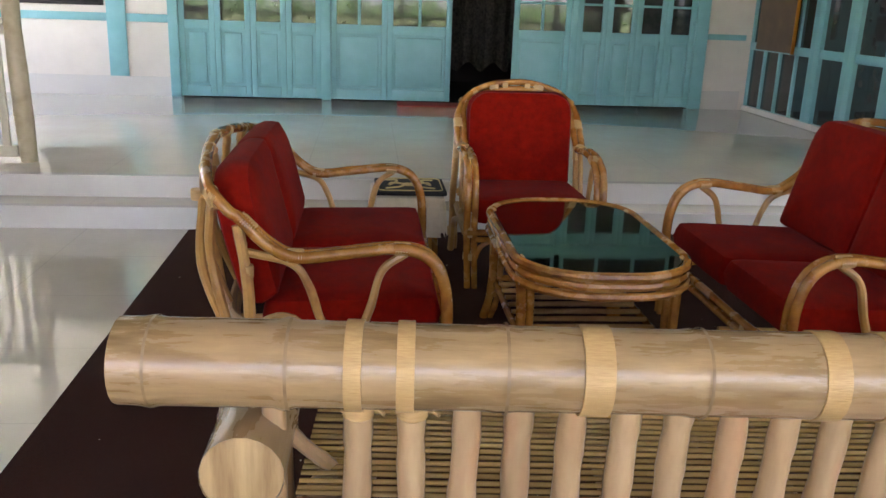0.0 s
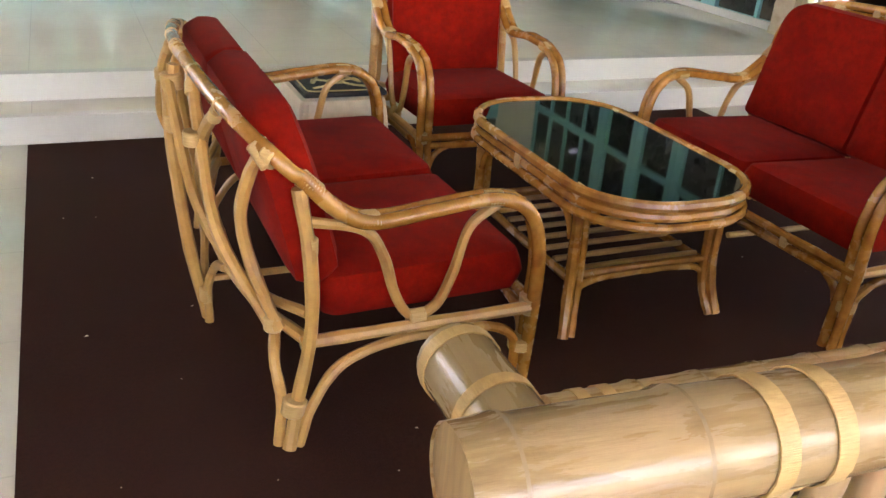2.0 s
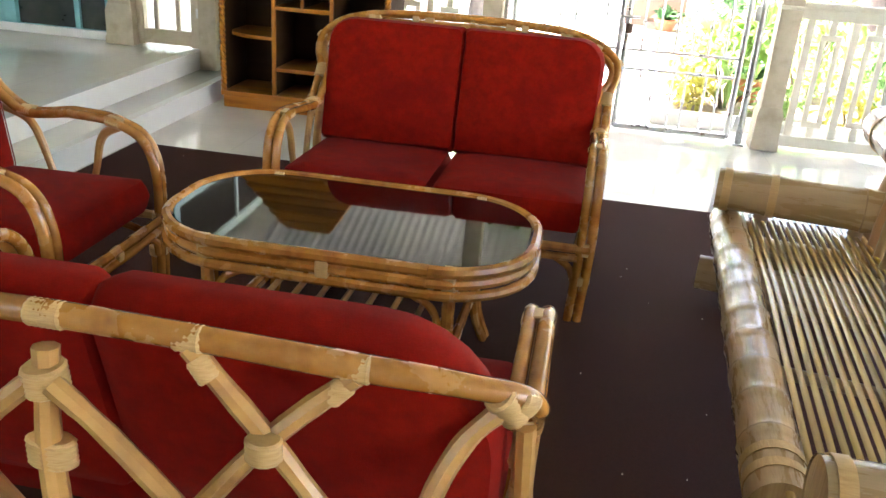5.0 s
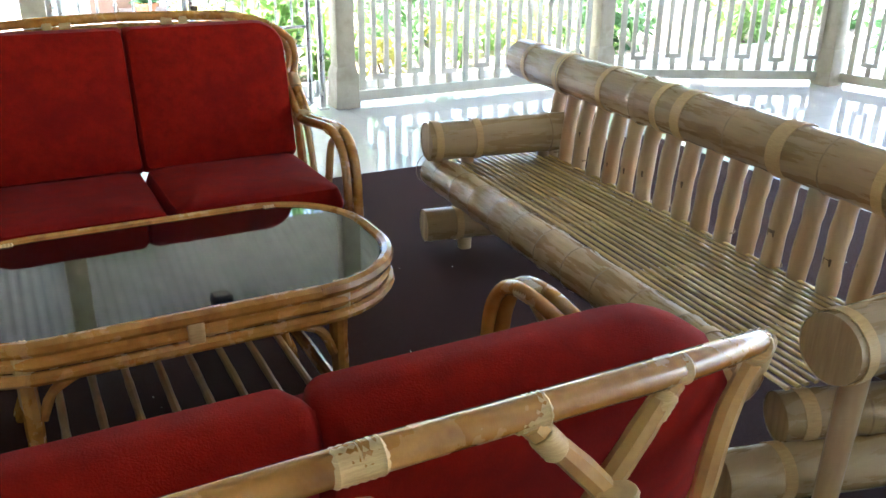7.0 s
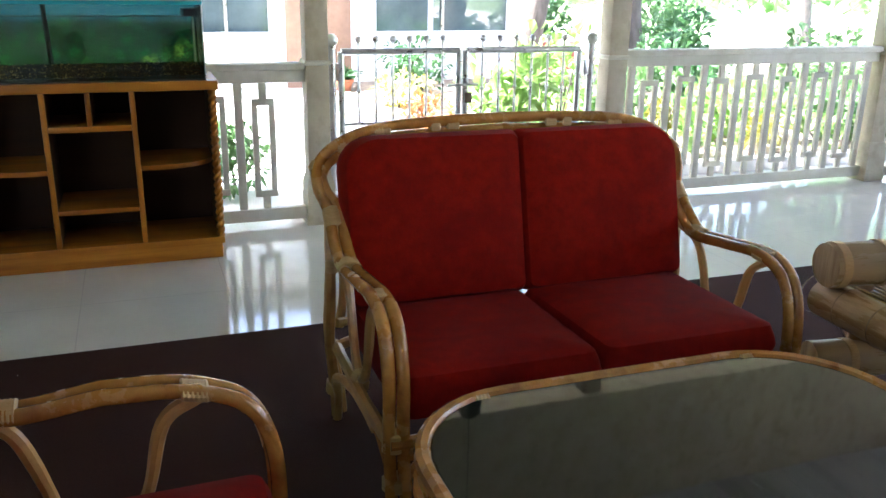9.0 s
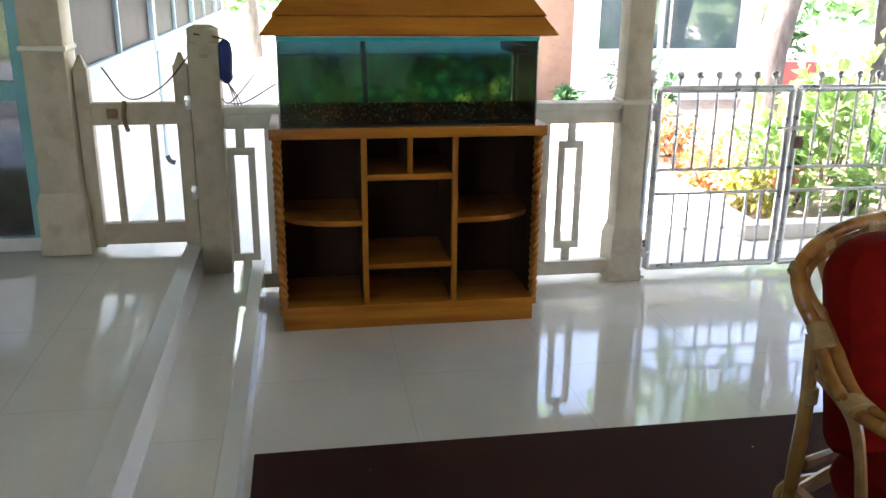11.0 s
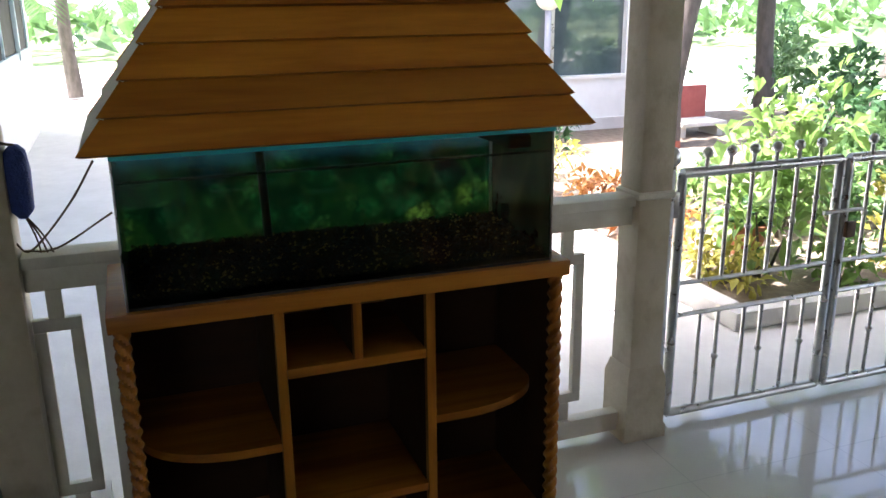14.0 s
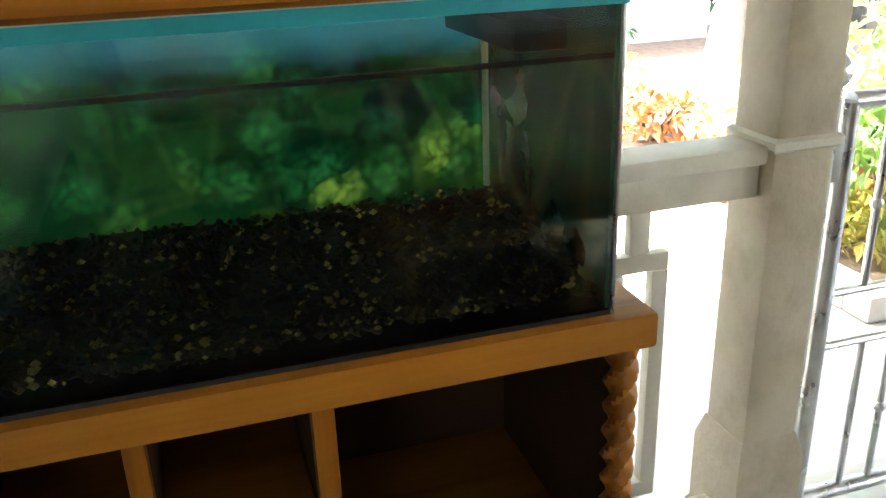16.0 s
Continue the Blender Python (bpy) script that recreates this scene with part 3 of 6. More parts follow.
LEAVES = [(-1.56 + 0.365 * k, -1.56 + 0.365 * (k + 1), 1, 1) for k in range(4)] + [(0.0, 0.59, 2, 1), (0.59, 1.27, 2, 1), (1.93, 2.55, 2, 1)] + [(2.62 + 0.325 * k, 2.62 + 0.325 * (k + 1), 1, 1) for k in range(4)]
for k, (a, b, c, q) in enumerate(LEAVES):
    door_leaf(a, b, c, q, "door_%d" % (k + 1))
for a, b in ((-1.66, -1.56), (-0.10, 0.0), (2.55, 2.62), (3.92, 4.06)):
    thing("door_post", bx((a, WALL_Y - 0.03, PLAT), (b, WALL_Y + 0.1, 2.36), 0.005), M_TEAL, "teal painted door post", "door frame", kind="structure")
thing("door_head", bx((-1.66, WALL_Y - 0.03, PLAT + 2.09), (4.06, WALL_Y + 0.1, 2.45), 0.005), M_TEAL, "teal painted door head", "door frame", kind="structure")
for k, (a, b) in enumerate(((-1.56, -0.10), (0.0, 1.27), (1.27, 2.55), (2.62, 3.92))):
    tr = root("window_%d" % (4 + k), pose(a, WALL_Y, 2.45), "teal framed fanlight over the doors", "window", "fanlights", "structure")
    w = b - a
    for lo, hi in (((0, 0, 0), (w, 0.05, 0.05)), ((0, 0, 0.52), (w, 0.05, 0.57))):
        part("rail", bx(lo, hi, 0.004), M_TEAL, tr)
    for q in range(4):
        part("upright", bx((w * q / 3 - (0.0 if q == 0 else 0.02 if q < 3 else 0.04), 0.002, 0.05), (w * q / 3 + (0.04 if q == 0 else 0.02 if q < 3 else 0.0), 0.048, 0.52), 0.003), M_TEAL, tr)
        if q < 3:
            part("pane", bx((w * q / 3, 0.02, 0.05), (w * (q + 1) / 3, 0.026, 0.52)), M_PANE, tr)
cu = bmesh.new()
prev = None
for i in range(41):
    x = 1.15 + i * 0.022
    y = WALL_Y + 0.3 + 0.03 * math.sin(i * 1.1)
    q = [cu.verts.new((x, y, 0.62 + 0.05 * math.sin(i * 0.5))), cu.verts.new((x, y, 2.5))]
    if prev:
        cu.faces.new((prev[0], q[0], q[1], prev[1]))
    prev = q
bmesh.ops.solidify(cu, geom=cu.faces[:], thickness=0.004)
thing("curtain", cu, M_CURTAIN, "dark patterned curtain in the open doorway", "curtain")


# east wing of the house: glazed wall with teal frames
def frame_grid(name, length, zs, bars, thick_bars, mat_pane, at, label, low=None, depth=0.08, mat_frame=None):
    """A glazed wall in its own x-z plane: rails at zs, upright bars, dark panes between."""
    r = root(name, at, label, "window", kind="structure")
    for z0, z1 in zs:
        part("rail", bx((0, 0, z0), (length, depth, z1), 0.004), mat_frame or M_TEAL, r)
    for x in bars:
        hb = 0.05 if x in thick_bars else 0.02
        part("upright", bx((x - hb, 0.004 if x not in thick_bars else -0.012, zs[0][0]), (x + hb, depth + 0.004, zs[-1][1]), 0.004), mat_frame or M_TEAL, r)
    for (a0, a1), (b0, b1) in zip(zs, zs[1:]):
        for p, q in zip(bars, bars[1:]):
            part("pane", bx((p, 0.03, a1), (q, 0.04, b0)), mat_pane, r)
    if low:
        part("low_wall", bx((0, 0.006, low[0]), (length, depth + 0.06, low[1])), low[2], r)
    return r


# along the platform, facing west
frame_grid("window_2", 3.5, ((0.0, 0.06), (0.66, 0.74), (1.35, 1.42), (2.05, 2.12), (2.68, 2.75)), (0.02, 0.36, 0.70, 1.04, 1.38, 1.46, 1.98, 2.06, 2.6, 2.68, 3.2, 3.48), (1.38, 1.46, 1.98, 2.06, 2.6, 2.68, 3.48), M_PANE,
           pose(EAST, WALL_Y, PLAT, 0, 0, -90), "teal framed glazed wall and doors of the house wing")
thing("trim", bx((EAST - 0.015, 5.66, PLAT), (EAST, WALL_Y - 0.01, PLAT + 0.06), 0.003), M_STEP, "white tile strip along the glazed wall", "trim", kind="structure")
board = root("hanging_board", pose(EAST - 0.05, 8.85, 0.93), "plain brown notice board hung on the glazed wall", "board")
part("panel", bx((-0.02, -0.78, 0.0), (0.0, 0.0, 1.0)), M_BROWN, board)
part("edge", bx((-0.026, -0.80, -0.01), (0.004, -0.78, 1.0), 0.003), M_CABINET_Z, board)
# facing the garden, running away from the veranda
frame_grid("window_3", 9.6, ((0.97, 1.06), (1.64, 1.72), (2.32, 2.40), (2.92, 3.0)), (0.03, 0.64, 1.94, 3.24, 4.54, 5.84, 7.14, 8.44, 9.57), (0.64, 3.24, 5.84, 8.44), M_PANE_WING,
           pose(4.66, 5.67, -0.12, 0, 0, 0), "long pale framed window band of the house wing", (0.0, 0.97, M_WALL_OUT), 0.08, M_FRAME_PALE)
pipe = root("drain_pipe", pose(7.9, 5.655, -0.12), "thin pale pipe down the white wall of the wing", "pipe")
part("pipe", tube(bmesh.new(), spline([(0, 0, 0.12), (0, 0, 0.97)]), 0.014, 8), M_FRAME_PALE, pipe)
part("elbow", tube(bmesh.new(), spline([(0, 0, 0.125), (0.0, -0.02, 0.08), (0.0, -0.06, 0.06)]), 0.02, 8), M_BLACK, pipe)
part("bracket", bx((-0.025, -0.012, 0.62), (0.025, 0.02, 0.65), 0.003), M_STEEL, pipe)
thing("wall_wing_end", bx((14.27, 5.68, -0.12), (14.47, 9.5, 3.2)), M_WALL_OUT, "white end wall of the house wing", "wall", kind="structure")
thing("roof_wing", bx((5.5, 4.85, 2.95), (15.6, 9.6, 3.1)), M_BEAM, "dark eaves of the house wing", "roof", kind="structure")
# inner wall coloured near black to stand for the unlit wing interior
thing("wall_wing_inner", bx((5.8, 6.6, -0.1), (14.9, 6.7, 2.95)), M_DARK, "inner wall behind the wing windows, blackened as unlit", "wall", kind="structure")


# ---- posts and railings ----
def column(x, y, z0, w, name="column", h=2.33, label="tall square cream painted veranda post"):
    r = root(name, pose(x, y, z0), label, "post", "veranda posts", "structure")
    part("shaft", bx((-w / 2, -w / 2, 0), (w / 2, w / 2, h - z0), 0.012), M_CREAM, r)
    e = w / 2 + 0.014
    sq = [(-e, -e), (e, -e), (e, e), (-e, e)]
    part("plinth", slab(sq, [(0.0, 0.0), (0.004, -0.006), (0.05, -0.006), (0.06, 0.0), (0.225, 0.0), (0.275, 0.0135)]), M_CREAM, r)
    part("neck_band", slab(sq, [(0.868, 0.012), (0.874, 0.006), (0.888, 0.006), (0.894, 0.012)]), M_RAIL, r)
    return r


column(EAST, 2.995, 0, 0.125)
column(EAST, 1.19, 0, 0.13)
column(EAST, -0.92, 0, 0.13)
column(3.72, -2.48, 0, 0.13)
column(1.2, -3.1, 0, 0.13)
column(-1.5, -3.1, 0, 0.13)
column(-4.0, -3.1, 0, 0.13)
column(-4.1, 8.95, PLAT, 0.13)
column(EAST, 5.572, PLAT, 0.17)
pl = root("bamboo_post", pose(-1.74, 5.42, PLAT), "slightly leaning cream painted post on the platform", "post", kind="structure")
part("shaft", pole([(0.0, 0, 0), (-0.02, 0, 0.8), (-0.035, 0, 1.6), (-0.05, 0, 2.95)], 0.055, 12), M_CREAM, pl)


def railing(a, b, z, name, h=0.92, phase=0, step=0.0):
    """Painted railing from a to b: double top rail, bottom rail, plain balusters in pairs alternating with fretwork slots."""
    a, b = Vector((*a, z)), Vector((*b, z))
    L = (b - a).length
    ang = math.degrees(math.atan2((b - a).y, (b - a).x))
    r = root(name, Matrix.Translation(a) @ pose(0, 0, 0, 0, 0, ang), "white painted timber railing with fretwork balusters", "railing", "veranda railings", "structure")
    part("top_rail", bx((0, -0.05, h - 0.035), (L, 0.05, h), 0.008), M_RAIL, r)
    part("under_rail", bx((0, -0.03, h - 0.10), (L, 0.03, h - 0.036), 0.006), M_RAIL, r)
    part("bottom_rail", bx((0, -0.025, 0.03), (L, 0.025, 0.10), 0.006), M_RAIL, r)
    n = max(2, round(L / 0.135))
    step = step or L / n
    for i in range(n):
        x = (i + 0.5) * step
        k = (i + phase) % 4
        if k in (0, 2):
            part("baluster", bx((x - 0.022, -0.013, 0.10), (x + 0.022, 0.013, h - 0.10), 0.003), M_RAIL, r)
        else:
            # a narrow standing loop hung from the rail, or set on the bottom one
            up = k == 1
            z0, z1 = (0.10 + 0.10, h - 0.22) if up else (0.22, h - 0.10 - 0.10)
            fret = part("fret_baluster", bx((x - 0.061, -0.012, z1), (x + 0.061, 0.012, z1 + 0.035), 0.003), M_RAIL, r)
            for lo, hi in (((x - 0.061, -0.013, z0), (x - 0.029, 0.013, z1)), ((x + 0.029, -0.013, z0), (x + 0.061, 0.013, z1)), ((x - 0.061, -0.012, z0 - 0.035), (x + 0.061, 0.012, z0)),
                           ((x - 0.02, -0.011, z1 + 0.035), (x + 0.02, 0.011, h - 0.10)), ((x - 0.02, -0.011, 0.10), (x + 0.02, 0.011, z0 - 0.035))):
                part("fret_bar", bx(lo, hi, 0.003), M_RAIL, fret)
    return r


railing((EAST, 4.875), (EAST, 3.06), 0, "railing", 0.88, 1, 0.1275)
railing((EAST, 1.12), (EAST, -0.85), 0, "railing")
railing((EAST - 0.05, -1.0), (3.78, -2.42), 0, "railing")
railing((3.64, -2.52), (1.28, -3.08), 0, "railing")
railing((1.12, -3.1), (-1.43, -3.1), 0, "railing")
railing((-1.57, -3.1), (-3.93, -3.1), 0, "railing")
railing((-1.80, 5.42), (-4.03, 5.42), PLAT, "railing", 0.88)
railing((-4.1, 6.92), (-4.1, 8.88), PLAT, "railing", 0.88)

# capped newel post, low picket gate
np_ = root("newel_post", pose(EAST, 4.94, RISE), "cream painted newel post with a rounded cap", "post", kind="structure")
part("shaft", bx((-0.065, -0.065, 0), (0.065, 0.065, 1.03), 0.012), M_CREAM, np_)
cap = bmesh.new()
tube(cap, [Vector((0, 0, z)) for z in (1.02, 1.05, 1.085, 1.10)], lambda t: 0.068 if t < 0.7 else (0.06 if t < 0.9 else 0.035), 16)
part("cap", cap, M_CREAM, np_)
pg = root("picket_gate", pose(EAST, 5.012, PLAT), "low cream painted picket gate tied shut with rope", "gate")
for y0, y1, h in ((0.0, 0.062, 0.86), (0.41, 0.468, 0.85)):
    bm = bx((-0.03, y0, 0.01), (0.03, y1, h - 0.05), 0.005)
    part("stile", bm, M_CREAM, pg)
    part("stile_tip", slab([(-0.028, y0 + 0.004), (0.028, y0 + 0.004), (0.028, y1 - 0.004), (-0.028, y1 - 0.004)], [(h - 0.055, 0), (h, 0.02)]), M_CREAM, pg)
part("top_rail", bx((-0.028, 0.062, 0.555), (0.028, 0.41, 0.65), 0.005), M_CREAM, pg)
part("bottom_rail", bx((-0.028, 0.062, 0.02), (0.028, 0.41, 0.115), 0.005), M_CREAM, pg)
for y in (0.15, 0.31):
    part("picket", bx((-0.014, y, 0.115), (0.014, y + 0.030, 0.555), 0.003), M_CREAM, pg)
part("rope", binding((0, 0.325, 0.605), (0, 1, 0), 0.05, 0.052, 0.036, (1, 0, 0)), M_ROPE, pg, "brown rope tied round the rail")
part("rope", pole([(-0.03, 0.27, 0.66), (-0.045, 0.275, 0.59), (-0.034, 0.265, 0.53)], 0.010), M_ROPE, pg)
for z in (0.22, 0.62):
    part("hinge", bx((-0.034, -0.006, z), (-0.028, 0.02, z + 0.06), 0.002), M_STEEL, pg)

bag = root("blue_bag", pose(EAST - 0.02, 4.85, 0.98), "small dark blue woven bag hanging on a cord from the post", "bag")
part("body", slab(rounded(0.075, 0.06, (0.02,) * 4, 3), [(0.0, 0.02), (0.02, 0.004), (0.12, 0.0), (0.17, 0.006), (0.185, 0.02)]), M_BLUE, bag)
part("cord", pole([(0.0, 0.0, 0.185), (-0.03, 0.05, 0.20), (-0.05, 0.12, 0.21)], 0.004, 6), M_CORD, bag)
for k in range(3):
    part("cord_end", pole([(0.0, 0.0, 0.01), (0.01, -0.02 - 0.01 * k, -0.06), (0.015 - 0.01 * k, -0.03 - 0.02 * k, -0.14)], 0.0025, 5), M_CORD, bag)
cw = root("hanging_wire", pose(EAST, 4.94, 1.1), "thin dark wire wound on the post and along the rails", "wire")
part("loop", binding((0, 0, 0.0), (0, 0, 1), 0.02, 0.075, 0.075), M_CORD, cw)
part("strand", pole([(-0.02, 0.06, 0.0), (-0.05, 0.18, -0.13), (-0.04, 0.32, -0.18), (-0.03, 0.42, -0.05)], 0.004, 6), M_CORD, cw)
part("strand", pole([(-0.03, -0.06, -0.18), (-0.05, -0.10, -0.2), (-0.05, -0.2, -0.09), (-0.06, -0.27, 0.02)], 0.003, 6), M_CORD, cw)
part("strand", pole([(-0.05, -0.08, -0.2), (-0.05, -0.16, -0.2), (-0.05, -0.3, -0.12)], 0.003, 6), M_CORD, cw)


hl = root("hanging_lamp", pose(4.2, 2.2, 2.02), "small dark lantern hanging on a cord from the ceiling", "lamp")
part("body", slab(rounded(0.14, 0.14, (0.05,) * 4, 5), [(0.0, 0.02), (0.02, 0.0), (0.12, 0.006), (0.15, 0.03)]), M_BLACK, hl)
part("cord", tube(bmesh.new(), spline([(0, 0, 0.14), (0, 0, 1.2)]), 0.004, 6), M_CORD, hl)


# ---- steel gate ----
def steel_leaf(y0, y1, parent_name):
    """One leaf: round tube frame, a double middle bar, balusters with ball finials that pass the top tube."""
    g = root(parent_name, pose(EAST, y0, 0.0), "brushed stainless steel garden gate leaf with ball-topped bars", "gate", "leaves of the steel gate")
    w = y1 - y0
    for a, b in (((0, 0, 0.04), (0, 0, 0.93)), ((0, w, 0.04), (0, w, 0.93))):
        part("stile", tube(bmesh.new(), spline([a, b]), 0.018, 12), M_STEEL, g)
    for z in (0.045, 0.93):
        part("rail", tube(bmesh.new(), spline([(0, 0, z), (0, w, z)]), 0.018, 12), M_STEEL, g)
    for z in (0.42, 0.54):
        part("middle_bar", tube(bmesh.new(), spline([(0, 0, z), (0, w, z)]), 0.009, 8), M_STEEL, g)
    n = 6
    for i in range(n):
        y = w * (i + 1) / (n + 1)
        bm = tube(bmesh.new(), spline([(0, y, 0.54), (0, y, 0.985)]), 0.0075, 8)
        bmesh.ops.create_uvsphere(bm, u_segments=10, v_segments=8, radius=0.019, matrix=Matrix.Translation((0, y, 0.995)))
        bmesh.ops.create_uvsphere(bm, u_segments=8, v_segments=6, radius=0.013, matrix=Matrix.Translation((0, y, 0.72 if i % 2 else 0.80)))
        part("bar", bm, M_STEEL, g)
        y2 = y - w / (2 * (n + 1)) * (0.4 if i % 2 else 0.0)
        bm = tube(bmesh.new(), spline([(0, y2, 0.05), (0, y2, 0.42)]), 0.0075, 8)
        if i % 2 == 0:
            bmesh.ops.create_uvsphere(bm, u_segments=8, v_segments=6, radius=0.014, matrix=Matrix.Translation((0, y2, 0.24)))
        part("bar", bm, M_STEEL, g)
    return g


steel_leaf(2.178, 2.855, "steel_gate")
steel_leaf(1.42, 2.138, "steel_gate")
for y in (2.906, 1.34):
    g = root("steel_gate_post", pose(EAST, y, 0), "stainless steel gate post with a ball top", "gate post", "posts of the steel gate")
    part("tube", tube(bmesh.new(), spline([(0, 0, 0), (0, 0, 0.96)]), 0.022, 14), M_STEEL, g)
    bm = bmesh.new()
    bmesh.ops.create_uvsphere(bm, u_segments=16, v_segments=12, radius=0.036, matrix=Matrix.Translation((0, 0, 0.99)))
    part("ball", bm, M_STEEL, g)
    part("foot", bx((-0.035, -0.035, 0), (0.035, 0.035, 0.012), 0.003), M_STEEL, g)
    for z in (0.1, 0.78):
        part("hinge", bx((-0.012, -0.05 if y > 2 else 0.015, z), (0.012, -0.015 if y > 2 else 0.05, z + 0.09), 0.003), M_STEEL, g)
lk = root("gate_latch", pose(EAST - 0.02, 2.158, 0.74), "steel sliding latch with a padlock on the gate", "latch")
part("bolt", tube(bmesh.new(), spline([(0, -0.09, 0), (0, 0.09, 0)]), 0.008, 8), M_STEEL, lk)
part("padlock", bx((-0.02, -0.05, -0.10), (0.0, -0.01, -0.04), 0.005), M_NODE, lk)


# ---- rattan seats ----
def rattan_seat(name, hw, cushions, top, at, label, group, tall, deep=1.0, splay=1.0, braced=False):
    """A rattan settee or armchair; x across, y to the back, front legs on y = 0."""
    r = root(name, at, label, "sofa" if cushions > 1 else "armchair", group)
    pr = 0.0165
    half = [(hw - 0.012, 0.0, 0.0), (hw, 0.0, 0.25), (hw, 0.003, 0.44), (hw, 0.045, 0.55), (hw, 0.14, 0.592), (hw, 0.30, 0.578), (hw, 0.45, 0.563), (hw + 0.004, 0.535, 0.60), (hw + 0.002, 0.615, 0.68)] + [(hw - i, y, z) for i, y, z in top]
    for s in (-1, 1):
        A = [(s * x, y, z) for x, y, z in half]
        B = []
        for i, (x, y, z) in enumerate(half):
            back = min(1, max(0, (i - 8) / 3))
            B.append((s * (x - 0.034 * (1 - back) if x > 0.02 else x), y - 0.004, z - 0.034 * back))
        part("pole", pole(A, pr * (1.12 if braced else 1.0), 10), M_RATTAN, r)
        part("pole", pole(B[:9] if braced else B, pr * 0.95, 10), M_RATTAN, r)
        # third pole of the front leg bends back into the side rail
        part("pole", pole([(s * (hw - 0.016), 0.033, 0.0), (s * (hw - 0.012), 0.033, 0.14), (s * (hw - 0.012), 0.05, 0.19), (s * (hw - 0.012), 0.11, 0.225), (s * (hw - 0.012), 0.2, 0.235)], pr * 0.85), M_RATTAN, r)
        part("pole", pole([(s * (hw - 0.045), 0.0, 0.15), (s * (hw - 0.065), -0.004, 0.20), (s * (hw - 0.12), -0.004, 0.235), (s * (hw - 0.2), -0.004, 0.245)], pr * 0.8), M_RATTAN, r)
        # side rail and rear leg
        part("side_rail", pole([(s * hw, -0.01, 0.275), (s * hw, 0.3, 0.272), (s * (hw - 0.01), 0.62, 0.262)], pr), M_RATTAN_PALE, r)
        part("side_rail", pole([(s * (hw - 0.004), 0.14, 0.236), (s * (hw - 0.004), 0.36, 0.236), (s * (hw + 0.01), 0.52, 0.20), (s * (hw + 0.05 * splay), 0.60, 0.10), (s * (hw + 0.07 * splay), 0.635, 0.0)], pr * 0.85), M_RATTAN_PALE, r)
        part("rear_leg", pole([(s * (hw - 0.004), 0.625, 0.66), (s * (hw + 0.005), 0.60, 0.48), (s * (hw + 0.012), 0.60, 0.30), (s * (hw + 0.045 * splay), 0.635, 0.12), (s * (hw + 0.085 * splay), 0.66, 0.0)], pr * 1.05), M_RATTAN_PALE, r)
        part("rear_leg", pole([(s * (hw + 0.085 * splay - 0.025), 0.68, 0.0), (s * (hw + 0.05 * splay - 0.02), 0.67, 0.12), (s * (hw - 0.02), 0.68, 0.22), (s * (hw - 0.12), 0.655, 0.262)], pr * 0.85), M_RATTAN_PALE, r)
        # loop under the arm
        part("arm_loop", pole([(s * (hw - 0.012), 0.13, 0.575), (s * (hw - 0.012), 0.20, 0.52), (s * (hw - 0.012), 0.235, 0.40), (s * (hw - 0.012), 0.275, 0.315), (s * (hw - 0.012), 0.34, 0.295), (s * (hw - 0.012), 0.385, 0.36), (s * (hw - 0.012), 0.42, 0.47), (s * (hw - 0.012), 0.47, 0.54), (s * (hw - 0.012), 0.60, 0.575)], pr * 0.8), M_RATTAN_PALE, r)
        # loop behind the back corner
        if braced:
            part("back_loop", pole([(s * (hw - 0.03), top[1][1] + 0.012, top[1][2] - 0.01), (s * (hw - 0.085), 0.715, 0.67), (s * (hw - 0.125), 0.73, 0.56), (s * (hw - 0.12), 0.715, 0.45), (s * (hw - 0.085), 0.685, 0.35), (s * (hw - 0.06), 0.66, 0.28)], pr * 0.95), M_RATTAN_PALE, r)
            part("binding", binding((s * (hw - 0.028), top[1][1] + 0.006, top[1][2] - 0.012), (0.3 * s, -0.3, -0.5), 0.06, 0.026, 0.028), M_WRAP, r)
        else:
            part("back_loop", pole([(s * (hw - 0.005), 0.63, 0.665), (s * (hw - 0.03), 0.665, 0.61), (s * (hw - 0.05), 0.685, 0.52), (s * (hw - 0.05), 0.68, 0.40), (s * (hw - 0.03), 0.655, 0.30)], pr * 0.85), M_RATTAN_PALE, r)
        for c, ax, ln, a, b, w in (((s * (hw - 0.016), 0.004, 0.275), (0, 0, 1), 0.05, 0.026, 0.037, (1, 0, 0)), ((s * (hw - 0.02), 0.014, 0.155), (0, 0, 1), 0.035, 0.036, 0.038, (1, 0, 0)),
                                   ((s * (hw - 0.017), 0.14, 0.588), (0, 1, 0.05), 0.05, 0.022, 0.038, (1, 0, 0)), ((s * (hw - 0.016), 0.46, 0.565), (0, 1, 0.05), 0.05, 0.023, 0.038, (1, 0, 0)),
                                   ((s * (hw - 0.006), 0.60, 0.665), (0, 0.72, 0.7), 0.06, 0.024, 0.030, (1, 0, 0)), ((s * (hw - 0.012), 0.325, 0.28), (0, 1, 0), 0.045, 0.036, 0.024, (1, 0, 0)),
                                   ((s * (hw + 0.05 * splay), 0.645, 0.11), (0.25 * splay, 0.2, -1), 0.045, 0.034, 0.03, (1, 0, 0)), ((s * (hw - 0.0), 0.60, 0.52), (0, 0, 1), 0.04, 0.021, 0.021, (1, 0, 0))):
            part("binding", binding(c, ax, ln, a, b, w), M_WRAP, r)
